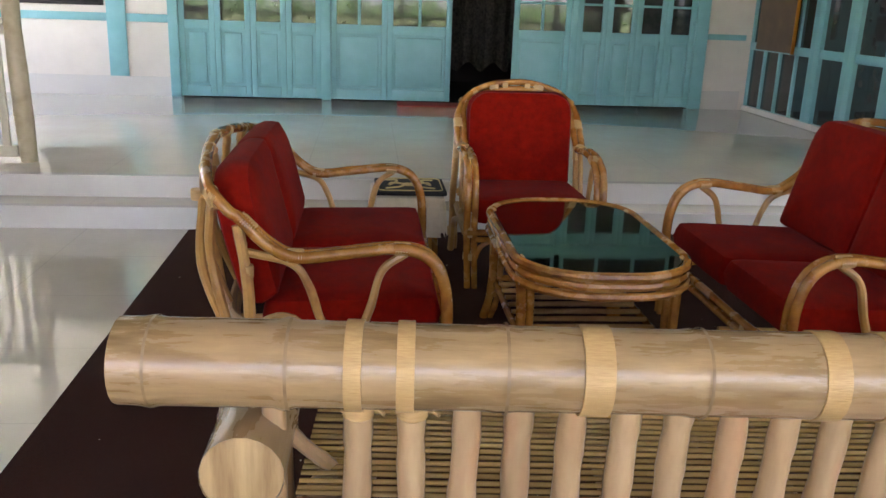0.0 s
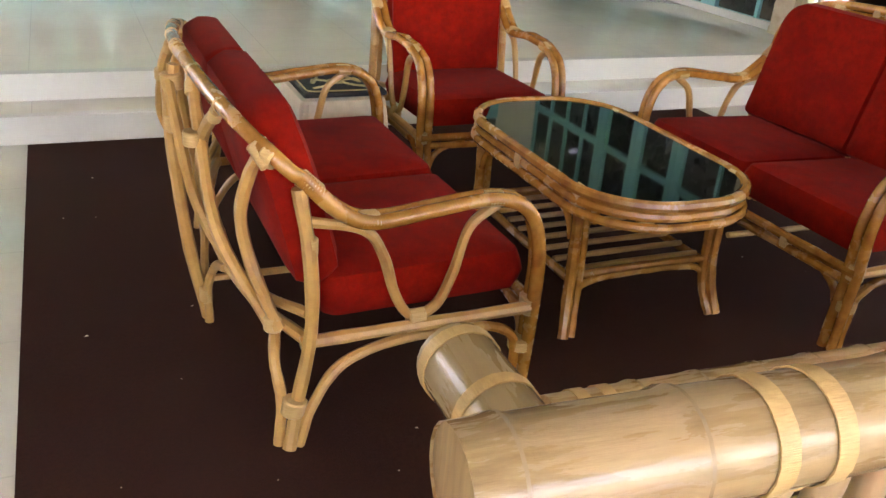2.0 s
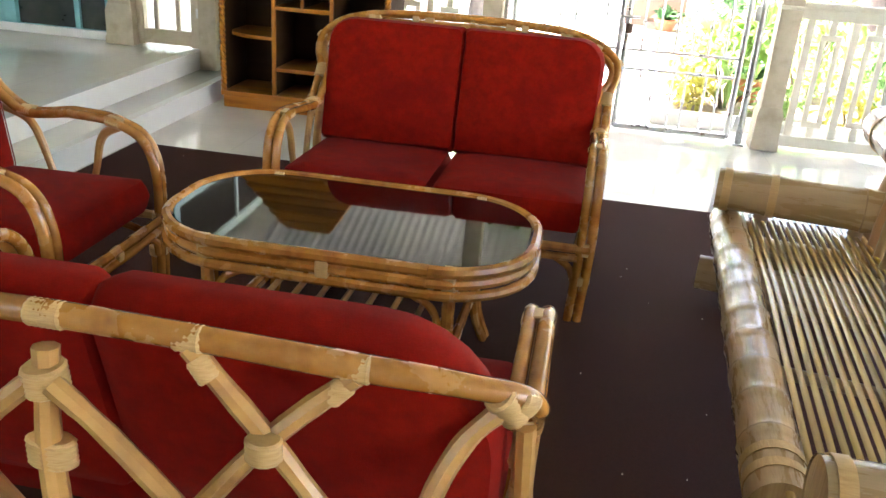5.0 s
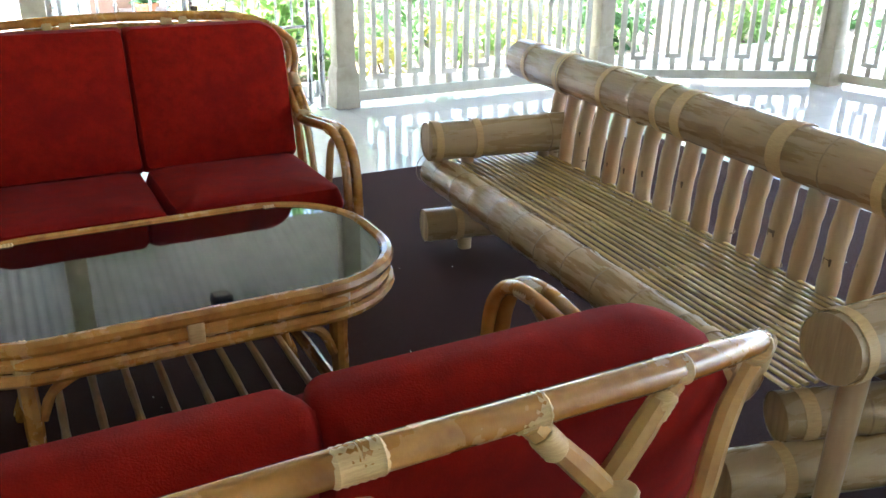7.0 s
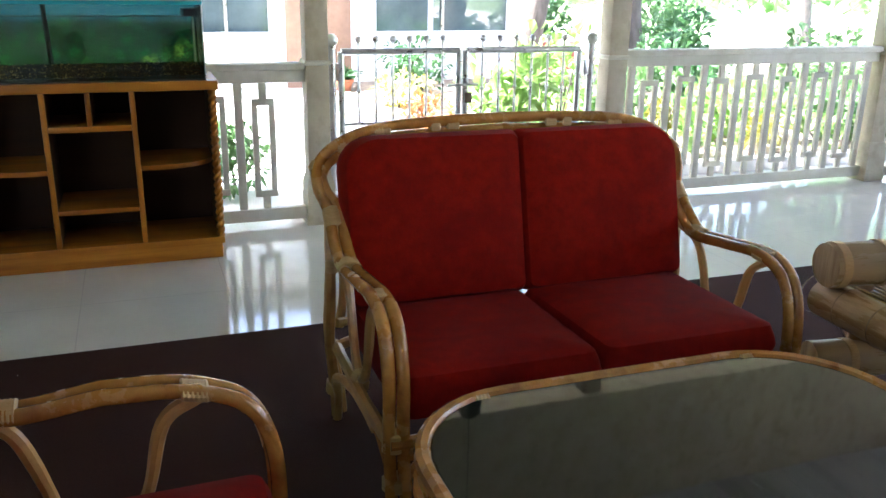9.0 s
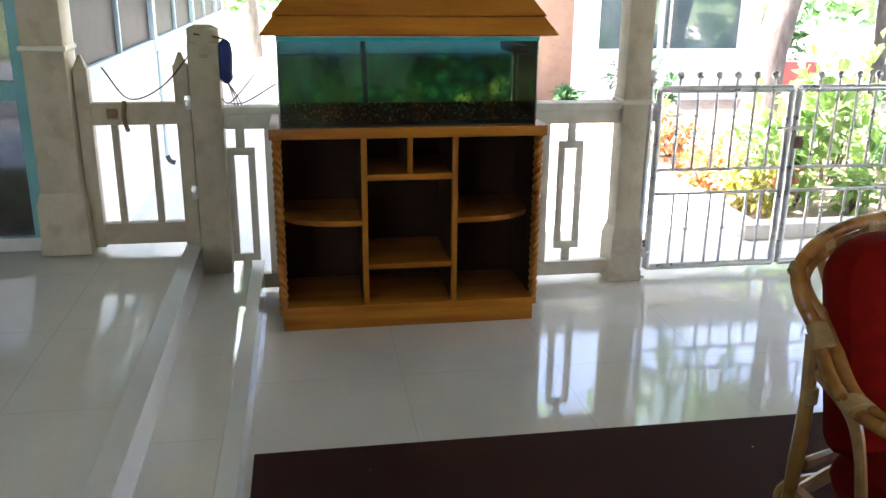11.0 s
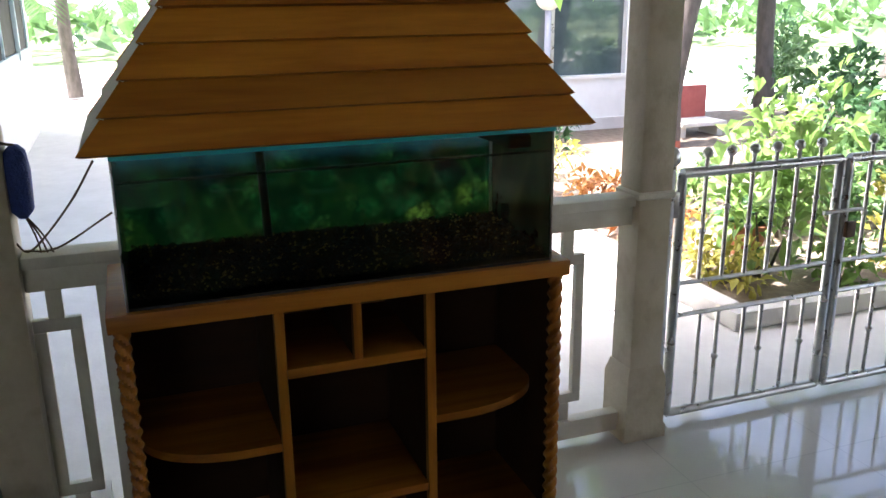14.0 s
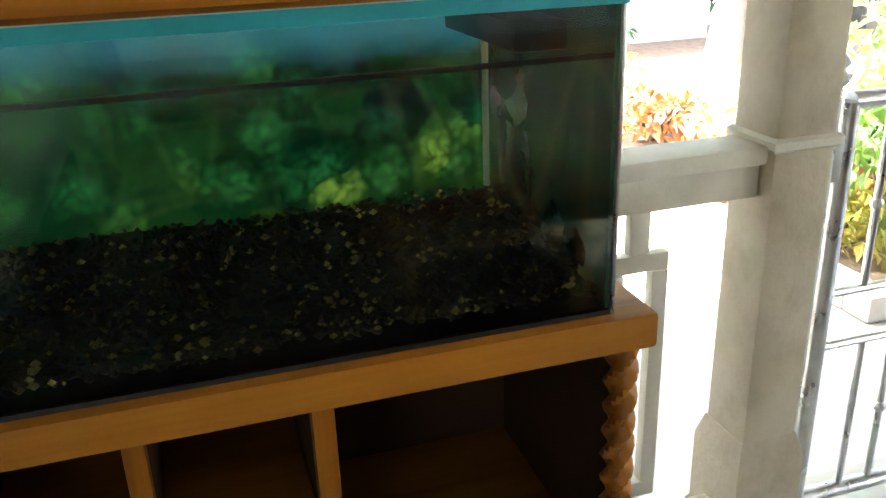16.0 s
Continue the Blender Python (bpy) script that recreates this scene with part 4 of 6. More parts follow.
        # bindings along the top hoop
        for i, y, z in (top[1:2] if braced else top[1:-1]):
            j = [k for k, q in enumerate(top) if q[0] == i][0]
            d = Vector((-(top[j + 1][0] - top[j - 1][0]), top[j + 1][1] - top[j - 1][1], top[j + 1][2] - top[j - 1][2]))
            part("binding", binding((s * (hw - i), y - 0.002, z - 0.017), (s * d.x, d.y, d.z), 0.03, 0.0187, 0.0352, (0, 0, 1) if j > 1 else (s, 0, 0.6)), M_WRAP, r)
    zt, yt = top[-1][2], top[-1][1]
    # seat frame
    part("seat_rail", pole([(-hw, -0.008, 0.275), (0, -0.012, 0.273), (hw, -0.008, 0.275)], pr), M_RATTAN, r)
    part("seat_rail", pole([(-hw + 0.04, -0.008, 0.24), (0, -0.012, 0.238), (hw - 0.04, -0.008, 0.24)], pr * 0.9), M_RATTAN, r)
    for x in ((-0.3, 0.3) if cushions > 1 else (0.0,)):
        part("binding", binding((x, -0.01, 0.257), (1, 0, 0), 0.03, 0.021, 0.036, (0, 0, 1)), M_WRAP, r)
    bd = 0.715 if braced else 0.735
    part("back_rail", pole([(-hw + 0.01, 0.60, 0.265), (-hw * 0.6, bd - 0.035, 0.262), (0, bd, 0.26), (hw * 0.6, bd - 0.035, 0.262), (hw - 0.01, 0.60, 0.265)], pr), M_RATTAN_PALE, r)
    part("back_rail", pole([(-hw + 0.01, 0.60, 0.34), (-hw * 0.6, bd - 0.025, 0.30), (0, bd + 0.005, 0.295), (hw * 0.6, bd - 0.025, 0.30), (hw - 0.01, 0.60, 0.34)], pr * 0.85), M_RATTAN_PALE, r)
    # middle rear leg with its stays
    if cushions > 1:
        part("rear_leg", pole([(0.0, yt + 0.012, zt - 0.045), (0, yt + 0.03, 0.60), (0, yt + 0.005, 0.28), (0, 0.745, 0.0)], pr * 1.1), M_RATTAN_PALE, r)
        part("rear_leg", pole([(0.03, 0.745, 0.0), (0.035, 0.745, 0.12), (0.10, 0.73, 0.22), (0.2, 0.72, 0.26)], pr * 0.8), M_RATTAN_PALE, r)
        part("rear_leg", pole([(-0.03, 0.745, 0.0), (-0.035, 0.745, 0.12), (-0.10, 0.73, 0.22), (-0.2, 0.72, 0.26)], pr * 0.8), M_RATTAN_PALE, r)
        part("binding", binding((0, 0.75, 0.09), (0, 0, 1), 0.05, 0.024, 0.05, (1, 0, 0)), M_WRAP, r)
        part("binding", binding((0, yt + 0.02, zt - 0.09), (0, 0.1, 1), 0.045, 0.03, 0.034), M_WRAP, r)
        if braced:
            part("binding", binding((0, yt, zt - 0.002), (1, 0, 0), 0.055, 0.0222, 0.0222, (0, 0, 1)), M_WRAP, r)
            part("binding", binding((0, yt + 0.026, 0.62), (0, 0.0, 1), 0.045, 0.024, 0.042, (1, 0, 0)), M_WRAP, r)
        part("stretcher", pole([(0, 0.74, 0.13), (0, 0.4, 0.13), (0, 0.03, 0.14)], pr * 0.7), M_RATTAN_PALE, r)
        spans = [(-hw * 0.95, 0), (0, hw * 0.95)]
    else:
        spans = [(-hw * 0.9, hw * 0.9)]

    def hoop(x):
        """Height and depth of the top hoop at x."""
        ax = abs(x)
        pts = sorted([(hw - i, y, z) for i, y, z in top])
        for p, q in zip(pts, pts[1:]):
            if p[0] <= ax <= q[0]:
                f = (ax - p[0]) / (q[0] - p[0])
                return p[1] + f * (q[1] - p[1]), p[2] + f * (q[2] - p[2])
        return pts[-1][1:]
    for a, b in spans:
        for f0, f1 in ((0.32, 0.93), (0.68, 0.07)) if braced else ((0.30, 0.70), (0.70, 0.30), (0.03, 0.34), (0.97, 0.66)):
            x0, x1 = a + (b - a) * f0, a + (b - a) * f1
            y, z = hoop(x0)
            if braced:
                xc, off = (a + b) / 2, 0.014 if f0 < 0.5 else -0.006
                ye = bd - 0.05 * abs(x1) / hw
                part("brace", pole([(x0, y + 0.004, z - 0.012), (xc, y + 0.012 + off, 0.675), (xc + (x1 - xc) * 0.55, y + 0.0 + off, 0.48), (x1, ye, 0.275)], pr * 0.95), M_RATTAN_PALE, r)
                part("binding", binding((x0, y, z - 0.002), (1, 0, 0), 0.042, 0.0222, 0.0222, (0, 0, 1)), M_WRAP, r)
                d = Vector((xc - x0, 0.02, 0.675 - z))
                part("binding", binding(Vector((x0, y + 0.005, z - 0.012)) + d * 0.2, d, 0.035, 0.0185, 0.019), M_WRAP, r)
                part("binding", binding((x1, ye, 0.29), (0, 0, 1), 0.04, 0.024, 0.026), M_WRAP, r)
            elif f0 in (0.30, 0.70):
                mid = ((x0 + x1) / 2 + (0.0), y + 0.02, 0.56)
                part("brace", pole([(x0, y + 0.004, z - 0.012), mid, (x1, 0.735, 0.29)], pr * 0.8), M_RATTAN_PALE, r)
                part("binding", binding((x0, y, z - 0.018), (1, 0, 0), 0.040, 0.0195, 0.036, (0, 0, 1)), M_WRAP, r)
            else:
                part("brace", pole([(x0, y + 0.006, z - 0.02), (x0 + (x1 - x0) * 0.62, y + 0.02, 0.58), (x1, 0.735, 0.29)], pr * 0.75), M_RATTAN_PALE, r)
        if braced:
            s = 1 if b > 0 else -1
            part("brace", pole([(s * 0.015, yt + 0.03, zt - 0.09), (s * 0.09, yt + 0.025, 0.66), (s * 0.24, yt + 0.0, 0.47), (s * 0.34, bd - 0.02, 0.28)], pr * 0.95), M_RATTAN_PALE, r)
        xm = (a + b) / 2
        part("binding", binding((xm, yt + (0.014 if braced else 0.005), 0.675 if braced else 0.555), (0, 0, 1), 0.036, 0.025, 0.029, (1, 0, 0)), M_WRAP, r)
    # cushions
    W = 2 * (hw - 0.035)
    cw_ = W / cushions
    tilt = math.degrees(math.atan2(0.115, 0.45))
    for i in range(cushions):
        cx = -W / 2 + cw_ * (i + 0.5)
        me = cushion(cw_ - 0.008, 0.55, 0.125, (0.03, 0.03, 0.05, 0.05))
        ob = part("seat_cushion", me, M_RED, r)
        ob.matrix_basis = pose(cx, 0.29, 0.296 + 0.004 * i, -1.5, 0, 0)
        rl = (0.19 if braced else 0.10) if (i == 0) else 0.025
        rr_ = (0.19 if braced else 0.10) if (i == cushions - 1) else 0.025
        H = tall
        me = cushion(cw_ + (0.004 if cushions > 1 else -0.03), H, 0.12 if cushions > 1 else 0.088, (0.02, 0.02, rr_, rl))
        ob = part("back_cushion", me, M_RED, r)
        ob.matrix_basis = pose(cx, (0.675 if braced else 0.655) if deep == 1.0 else 0.615, 0.385 + H / 2, 90 - (tilt if deep == 1.0 else 7.0), 0, 0)
        ln = [Vector((p[0] * 0.995, p[1] * 0.995, 0.085)) for p in rounded(cw_ - 0.04, H - 0.012, (0.02, 0.02, rr_, rl), 4)]
        pb = part("piping", tube(bmesh.new(), ln + [ln[0]], 0.0022, 5, False), M_SEAM, ob)
    # a shallower back for the chair
    if deep != 1.0:
        for ob in r.children_recursive:
            if ob.name.startswith(("back_cushion", "piping")):
                continue
            for v in ob.data.vertices:
                if v.co.y > 0.45:
                    v.co.y = 0.45 + (v.co.y - 0.45) * deep
                rise = min(1, max(0, (v.co.y - 0.10) / 0.2)) * min(1, max(0, (v.co.z - 0.45) / 0.1)) * min(1, max(0, (0.84 - v.co.z) / 0.16))
                v.co.z += 0.035 * rise
    return r


TOP2 = [(-0.022, 0.655, 0.745), (-0.012, 0.69, 0.805), (0.06, 0.715, 0.86), (0.18, 0.735, 0.892), (0.36, 0.745, 0.903), (0.584, 0.75, 0.907)]
TOP3 = [(-0.012, 0.645, 0.705), (0.012, 0.69, 0.748), (0.09, 0.722, 0.772), (0.23, 0.75, 0.791), (0.43, 0.775, 0.812), (0.645, 0.788, 0.824)]
TOP1 = [(0.012, 0.655, 0.745), (0.04, 0.69, 0.81), (0.10, 0.715, 0.86), (0.19, 0.735, 0.893), (0.26, 0.742, 0.903), (0.32, 0.745, 0.906)]
rattan_seat("rattan_settee", 0.584, 2, TOP2, pose(1.70, 2.828, 0.007, 0, 0, -90), "two-seat honey rattan settee with red cushions", "rattan lounge set", 0.49, splay=-0.2)
rattan_seat("rattan_settee", 0.645, 2, TOP3, pose(0.635, 2.985, 0.007, 0, 0, 90), "two-seat rattan settee with braced back and red cushions", "rattan lounge set", 0.42, splay=0.5, braced=True)
rattan_seat("rattan_armchair", 0.32, 1, TOP1, pose(1.175, 3.71, 0.007, 0, 0, 0), "honey rattan armchair with a red cushion beside the stool", "rattan lounge set", 0.48, 0.97, 0.1)


# ---- coffee table ----
def coffee_table():
    r = root("coffee_table", pose(1.19, 2.94, 0.007) @ Matrix.Diagonal((1, 1, 1.03, 1)), "oval rattan coffee table with a black glass top", "table", "rattan lounge set")
    L, Wd = 1.06, 0.60

    def ring(w, h, z, n=9, rad=0.25):
        return [Vector((x, y, z)) for x, y in rounded(w, h, (rad,) * 4, n)]
    for z, gr, rr_ in ((0.468, 0.0, 0.017), (0.436, 0.004, 0.016), (0.405, -0.004, 0.014)):
        ln = ring(Wd - gr * 2, L - gr * 2, z)
        part("rim", tube(bmesh.new(), ln + [ln[0]], rr_, 8, False), M_RATTAN, r)
    part("glass", slab(rounded(Wd - 0.03, L - 0.03, (0.235,) * 4, 9), [(0.463, 0.0), (0.474, 0.0), (0.476, 0.003)]), M_BLACK_GLASS, r, "black reflecting glass top", False)
    part("under_board", slab(rounded(Wd - 0.03, L - 0.03, (0.235,) * 4, 9), [(0.452, 0.0), (0.462, 0.0)]), M_CAB_IN, r)
    lx, ly = 0.275, 0.335
    for sx in (-1, 1):
        for sy in (-1, 1):
            part("leg", pole([(sx * lx, sy * ly, 0.43), (sx * (lx - 0.005), sy * ly, 0.25), (sx * (lx + 0.0), sy * (ly + 0.01), 0.12), (sx * (lx + 0.02), sy * (ly + 0.045), 0.0)], 0.018), M_RATTAN, r)
            part("leg", pole([(sx * (lx - 0.03), sy * (ly - 0.005), 0.42), (sx * (lx - 0.036), sy * ly, 0.25), (sx * (lx - 0.03), sy * (ly + 0.01), 0.10), (sx * (lx - 0.008), sy * (ly + 0.045), 0.0)], 0.014), M_RATTAN, r)
            part("binding", binding((sx * lx * 1.02, sy * ly, 0.437), (0, 1, 0), 0.035, 0.022, 0.05, (0, 0, 1)), M_WRAP, r)
            part("brace", pole([(sx * lx, sy * (ly - 0.02), 0.30), (sx * lx, sy * (ly - 0.05), 0.36), (sx * lx, sy * (ly - 0.12), 0.395)], 0.011), M_RATTAN, r)
            part("brace", pole([(sx * (lx - 0.01), sy * ly, 0.11), (sx * (lx - 0.06), sy * ly, 0.155), (sx * (lx - 0.15), sy * ly, 0.17), (0, sy * ly, 0.172)], 0.012), M_RATTAN, r)
    for sx in (-1, 1):
        part("binding", binding((sx * 0.30, 0, 0.437), (0, 1, 0), 0.035, 0.018, 0.05, (0, 0, 1)), M_WRAP, r)
        part("shelf_rail", pole([(sx * 0.255, -ly, 0.165), (sx * 0.255, 0, 0.16), (sx * 0.255, ly, 0.165)], 0.015), M_RATTAN, r)
    for sy in (-1, 1):
        part("shelf_rail", pole([(-0.255, sy * ly, 0.187), (0, sy * ly, 0.19), (0.255, sy * ly, 0.187)], 0.013), M_RATTAN, r)
    for i in range(8):
        y = -0.28 + i * 0.08
        part("shelf_slat", pole([(-0.25, y, 0.178), (0, y, 0.18), (0.25, y, 0.178)], 0.010), M_RATTAN_PALE, r)
    return r


coffee_table()


# ---- small stool ----
def stool():
    r = root("side_stool", pose(0.585, 4.045, 0.007), "small side table under a hanging cream cloth", "stool")
    for sx in (-1, 1):
        for sy in (-1, 1):
            part("leg", pole([(sx * 0.14, sy * 0.14, 0.0), (sx * 0.135, sy * 0.135, 0.38)], 0.014), M_RATTAN, r)
    part("top", bx((-0.17, -0.17, 0.37), (0.17, 0.17, 0.39), 0.006), M_CAB_IN, r)
    bm = bmesh.new()
    out = rounded(0.36, 0.37, (0.03,) * 4, 8)
    rings = []
    for z, k in ((0.398, 0.0), (0.396, 0.97), (0.385, 1.0), (0.30, 1.03), (0.235, 1.06)):
        if k == 0.0:
            continue
        rings.append([bm.verts.new((x * k * (1 + (0.03 * math.sin(i * 1.7) if z < 0.35 else 0)), y * k * (1 + (0.03 * math.sin(i * 1.7) if z < 0.35 else 0)), z - (0.03 * math.sin(i * 0.9) ** 2 if z < 0.25 else 0))) for i, (x, y) in enumerate(out)])
    for a, b in zip(rings, rings[1:]):
        for k in range(len(out)):
            bm.faces.new((a[k], a[(k + 1) % len(out)], b[(k + 1) % len(out)], b[k]))
    bm.faces.new(rings[0])
    bmesh.ops.recalc_face_normals(bm, faces=bm.faces[:])
    part("cloth", bm, M_CLOTH, r, "cream cloth hanging in folds")
    return r


stool()


def mat_pattern():
    m = material("black_gold_woven_mat", (0.012, 0.014, 0.016), (0.02, 0.022, 0.024), 60, 0.85, bump=0.4, bump_scale=200)
    return m


mt = root("woven_mat", pose(0.60, 4.06, 0.407), "black woven mat with gold scrolls and a pale border", "mat")
part("ground", bx((-0.175, -0.165, 0.0), (0.175, 0.165, 0.022), 0.008), mat_pattern(), mt)
M_GOLD = material("gold_thread", (0.45, 0.36, 0.16), (0.55, 0.45, 0.22), 60, 0.7)
part("border", tube(bmesh.new(), [Vector((x, y, 0.0235)) for x, y in rounded(0.31, 0.29, (0.03,) * 4, 4)] + [Vector((rounded(0.31, 0.29, (0.03,) * 4, 4)[0][0], rounded(0.31, 0.29, (0.03,) * 4, 4)[0][1], 0.0235))], 0.0035, 5, False), M_GOLD, mt)
for s in (-1, 1):
    part("scroll", pole([(s * 0.12, -0.10, 0.0235), (s * 0.05, -0.06, 0.0235), (s * 0.03, 0.0, 0.0235), (s * 0.09, 0.03, 0.0235), (s * 0.10, -0.02, 0.0235), (s * 0.06, 0.09, 0.0235), (s * 0.12, 0.10, 0.0235)], 0.006, 5), M_GOLD, mt)
part("medallion", slab(rounded(0.08, 0.07, (0.03,) * 4, 5), [(0.022, 0), (0.026, 0.004)]), M_GOLD, mt)


# ---- bamboo bench ----
def log(a, b, r, mat_, mat_end, parent, nodes=(), bands=(), name="log"):
    """A giant bamboo length: node swellings, sawn ends, cane bands."""
    a, b = Vector(a), Vector(b)
    L = (b - a).length
    d = (b - a) / L
    n = max(8, int(L / 0.02))
    pts = [a + d * (L * i / n) for i in range(n + 1)]

    def rad(t):
        s = t * L
        k = 1.0
        for q in nodes:
            k += 0.07 * math.exp(-((s - q) / 0.010) ** 2)
        return r * k * (1 + 0.012 * math.sin(s * 5 + r * 90))
    ob = part(name, tube(bmesh.new(), pts, rad, 20, False), mat_, parent)
    for p, s in ((a, -1), (b, 1)):
        c = bmesh.new()
        tube(c, [p - d * s * 0.03, p - d * s * 0.004, p - d * s * 0.002], lambda t: r * (0.99 if t < 0.7 else 0.9), 20)
        part("sawn_end", c, mat_end, ob)
    for q in nodes:
        c = a + d * q
        part("node_ring", tube(bmesh.new(), [c + d * 0.006, c + d * 0.009, c + d * 0.012], r * 1.062, 20, False), M_NODE_PALE, ob)
    for q, wdt in bands:
        c = a + d * q
        bm = bmesh.new()
        tube(bm, [c + d * (wdt * f) for f in (-0.5, -0.49, 0.49, 0.5)], lambda t: r * (1.02 if t in (0.0, 1.0) else 1.055), 20, False)
        part("band", bm, M_WRAP, ob, "pale flat cane band")
    return ob


def bamboo_bench():
    ang = math.degrees(math.atan2(1.202 - 1.359, 2.363 + 0.056))
    b = root("bamboo_bench", pose(-0.056, 1.359, 0.007, 0, 0, ang), "long pale bamboo bench with log arms and a slatted seat", "bench")
    L = 2.424
    log((0, 0, 0.668), (L, 0, 0.668), 0.080, M_BAMBOO, M_BAMBOO_END, b, (0.055, 0.30, 0.69, 1.05, 1.52, 2.0), ((0.425, 0.032), (0.518, 0.032), (0.86, 0.055), (1.285, 0.045), (1.40, 0.03), (1.72, 0.03), (2.02, 0.045), (2.28, 0.03)), "back_rail_log")
    # seat frame logs along the bench
    log((0.42, 0.51, 0.302), (L - 0.28, 0.525, 0.302), 0.066, M_BAMBOO, M_BAMBOO_END, b, [0.20 + 0.155 * i for i in range(11)], ((0.07, 0.03), (0.13, 0.03)), "front_seat_log")
    log((0.10, 0.08, 0.27), (L - 0.1, 0.08, 0.27), 0.045, M_BAMBOO, M_BAMBOO_END, b, (0.4, 0.9, 1.5, 2.0), (), "rear_seat_log")
    for x, x1, yf, zf, xb in ((0.235, 0.205, 0.52, 0.495, 0.36), (L - 0.40, L - 0.338, 0.59, 0.44, L - 0.338)):
        log((x, -0.11, zf + 0.005), (x1, yf, zf), 0.075, M_BAMBOO_Y, M_BAMBOO_END, b, (0.2,), ((yf + 0.08, 0.03), (yf - 0.08, 0.028)), "arm_log")
        log((x + 0.02, -0.02, 0.22), (xb + 0.03, 0.42, 0.20), 0.060, M_BAMBOO_Y, M_BAMBOO_END, b, (0.25,), ((0.40, 0.035),), "side_log")
        log((x - 0.02, -0.08, 0.10), (xb, 0.60, 0.10), 0.065, M_BAMBOO_Y, M_BAMBOO_END, b, (0.25,), ((0.55, 0.03),), "base_log")
        for y, rr_ in ((0.10, 0.024), (0.42, 0.028)):
            xx = x + (x1 - x) * (y + 0.06) / 0.56
            part("arm_prop", pole([(xx, y, zf - 0.04), (xx + 0.01, y, 0.08)], rr_, 12), M_BAMBOO_Z, b)
        for y in (0.02, 0.44):
            part("foot", pole([(x + 0.02, y, 0.0), (x + 0.02, y, 0.05)], 0.03, 12), M_BAMBOO_Y, b)
    # cross bars that carry the slats
    for x in (0.55, 0.95, 1.35, 1.75):
        part("cross_bar", pole([(x, 0.06, 0.305), (x + 0.01, 0.54, 0.325)], 0.018), M_BAMBOO_Y, b)
    n = 18
    for i in range(n):
        y = 0.055 + (0.50 - 0.055) * i / (n - 1)
        sg = 0.004 * random.uniform(-1, 1)
        bm = bmesh.new()
        ln = spline([(0.30, y + sg, 0.346 + sg), (0.9, y, 0.343), (1.5, y - sg, 0.345), (L - 0.30, y + 0.02, 0.346 - sg)], 8)
        tube(bm, ln, 0.0085, 8)
        for v in bm.verts:
            v.co.z = 0.346 + (v.co.z - 0.346) * 0.5
        part("slat", bm, M_SLAT, b)
    for i in range(17):
        x = 0.43 + i * (L - 0.69) / 17
        bm = pole([(x, 0.012, 0.645), (x + random.uniform(-0.006, 0.006), 0.035, 0.48), (x + random.uniform(-0.006, 0.006), 0.052, 0.27)], 0.028, 12)
        rod = part("back_rod", bm, M_BAMBOO_Z, b)
        z = random.uniform(0.40, 0.47)
        yy = 0.052 - (z - 0.27) / 0.375 * 0.04
        if random.random() < 0.8:
            part("node", bx((x - 0.013, yy + 0.015, z), (x + 0.013, yy + 0.0295, z + 0.024), 0.004), M_NODE, rod)
        if random.random() < 0.4:
            part("node", tube(bmesh.new(), [Vector((x, yy + 0.004, z - 0.09)), Vector((x, yy + 0.004, z - 0.087)), Vector((x, yy + 0.004, z - 0.084))], 0.0292, 12, False), M_NODE_PALE, rod)
        if i < 2:
            part("lashing", binding((x, 0.016, 0.572), (0.02, -0.06, 1), 0.03, 0.034, 0.034), M_WRAP, rod, "split cane lashing")
            part("lashing", pole([(x - 0.03, 0.0, 0.575), (x, -0.022, 0.59), (x + 0.032, 0.004, 0.578), (x + 0.05, -0.004, 0.57)], 0.004, 6), M_WRAP, rod)
    # diagonal stays at the near and far end
    part("stay", pole([(0.24, 0.02, 0.60), (0.30, 0.10, 0.46), (0.36, 0.2, 0.34)], 0.016), M_BAMBOO_Z, b)
    part("post", pole([(0.275, 0.0, 0.62), (0.275, 0.0, 0.09)], 0.022, 12), M_BAMBOO_Z, b)
    part("post", pole([(L - 0.36, 0.0, 0.62), (L - 0.36, 0.0, 0.09)], 0.026, 12), M_BAMBOO_Z, b)
    return b


bamboo_bench()


# ---- aquarium on its cabinet ----
CX, CY0, CY1 = 4.06, 3.56, 4.655


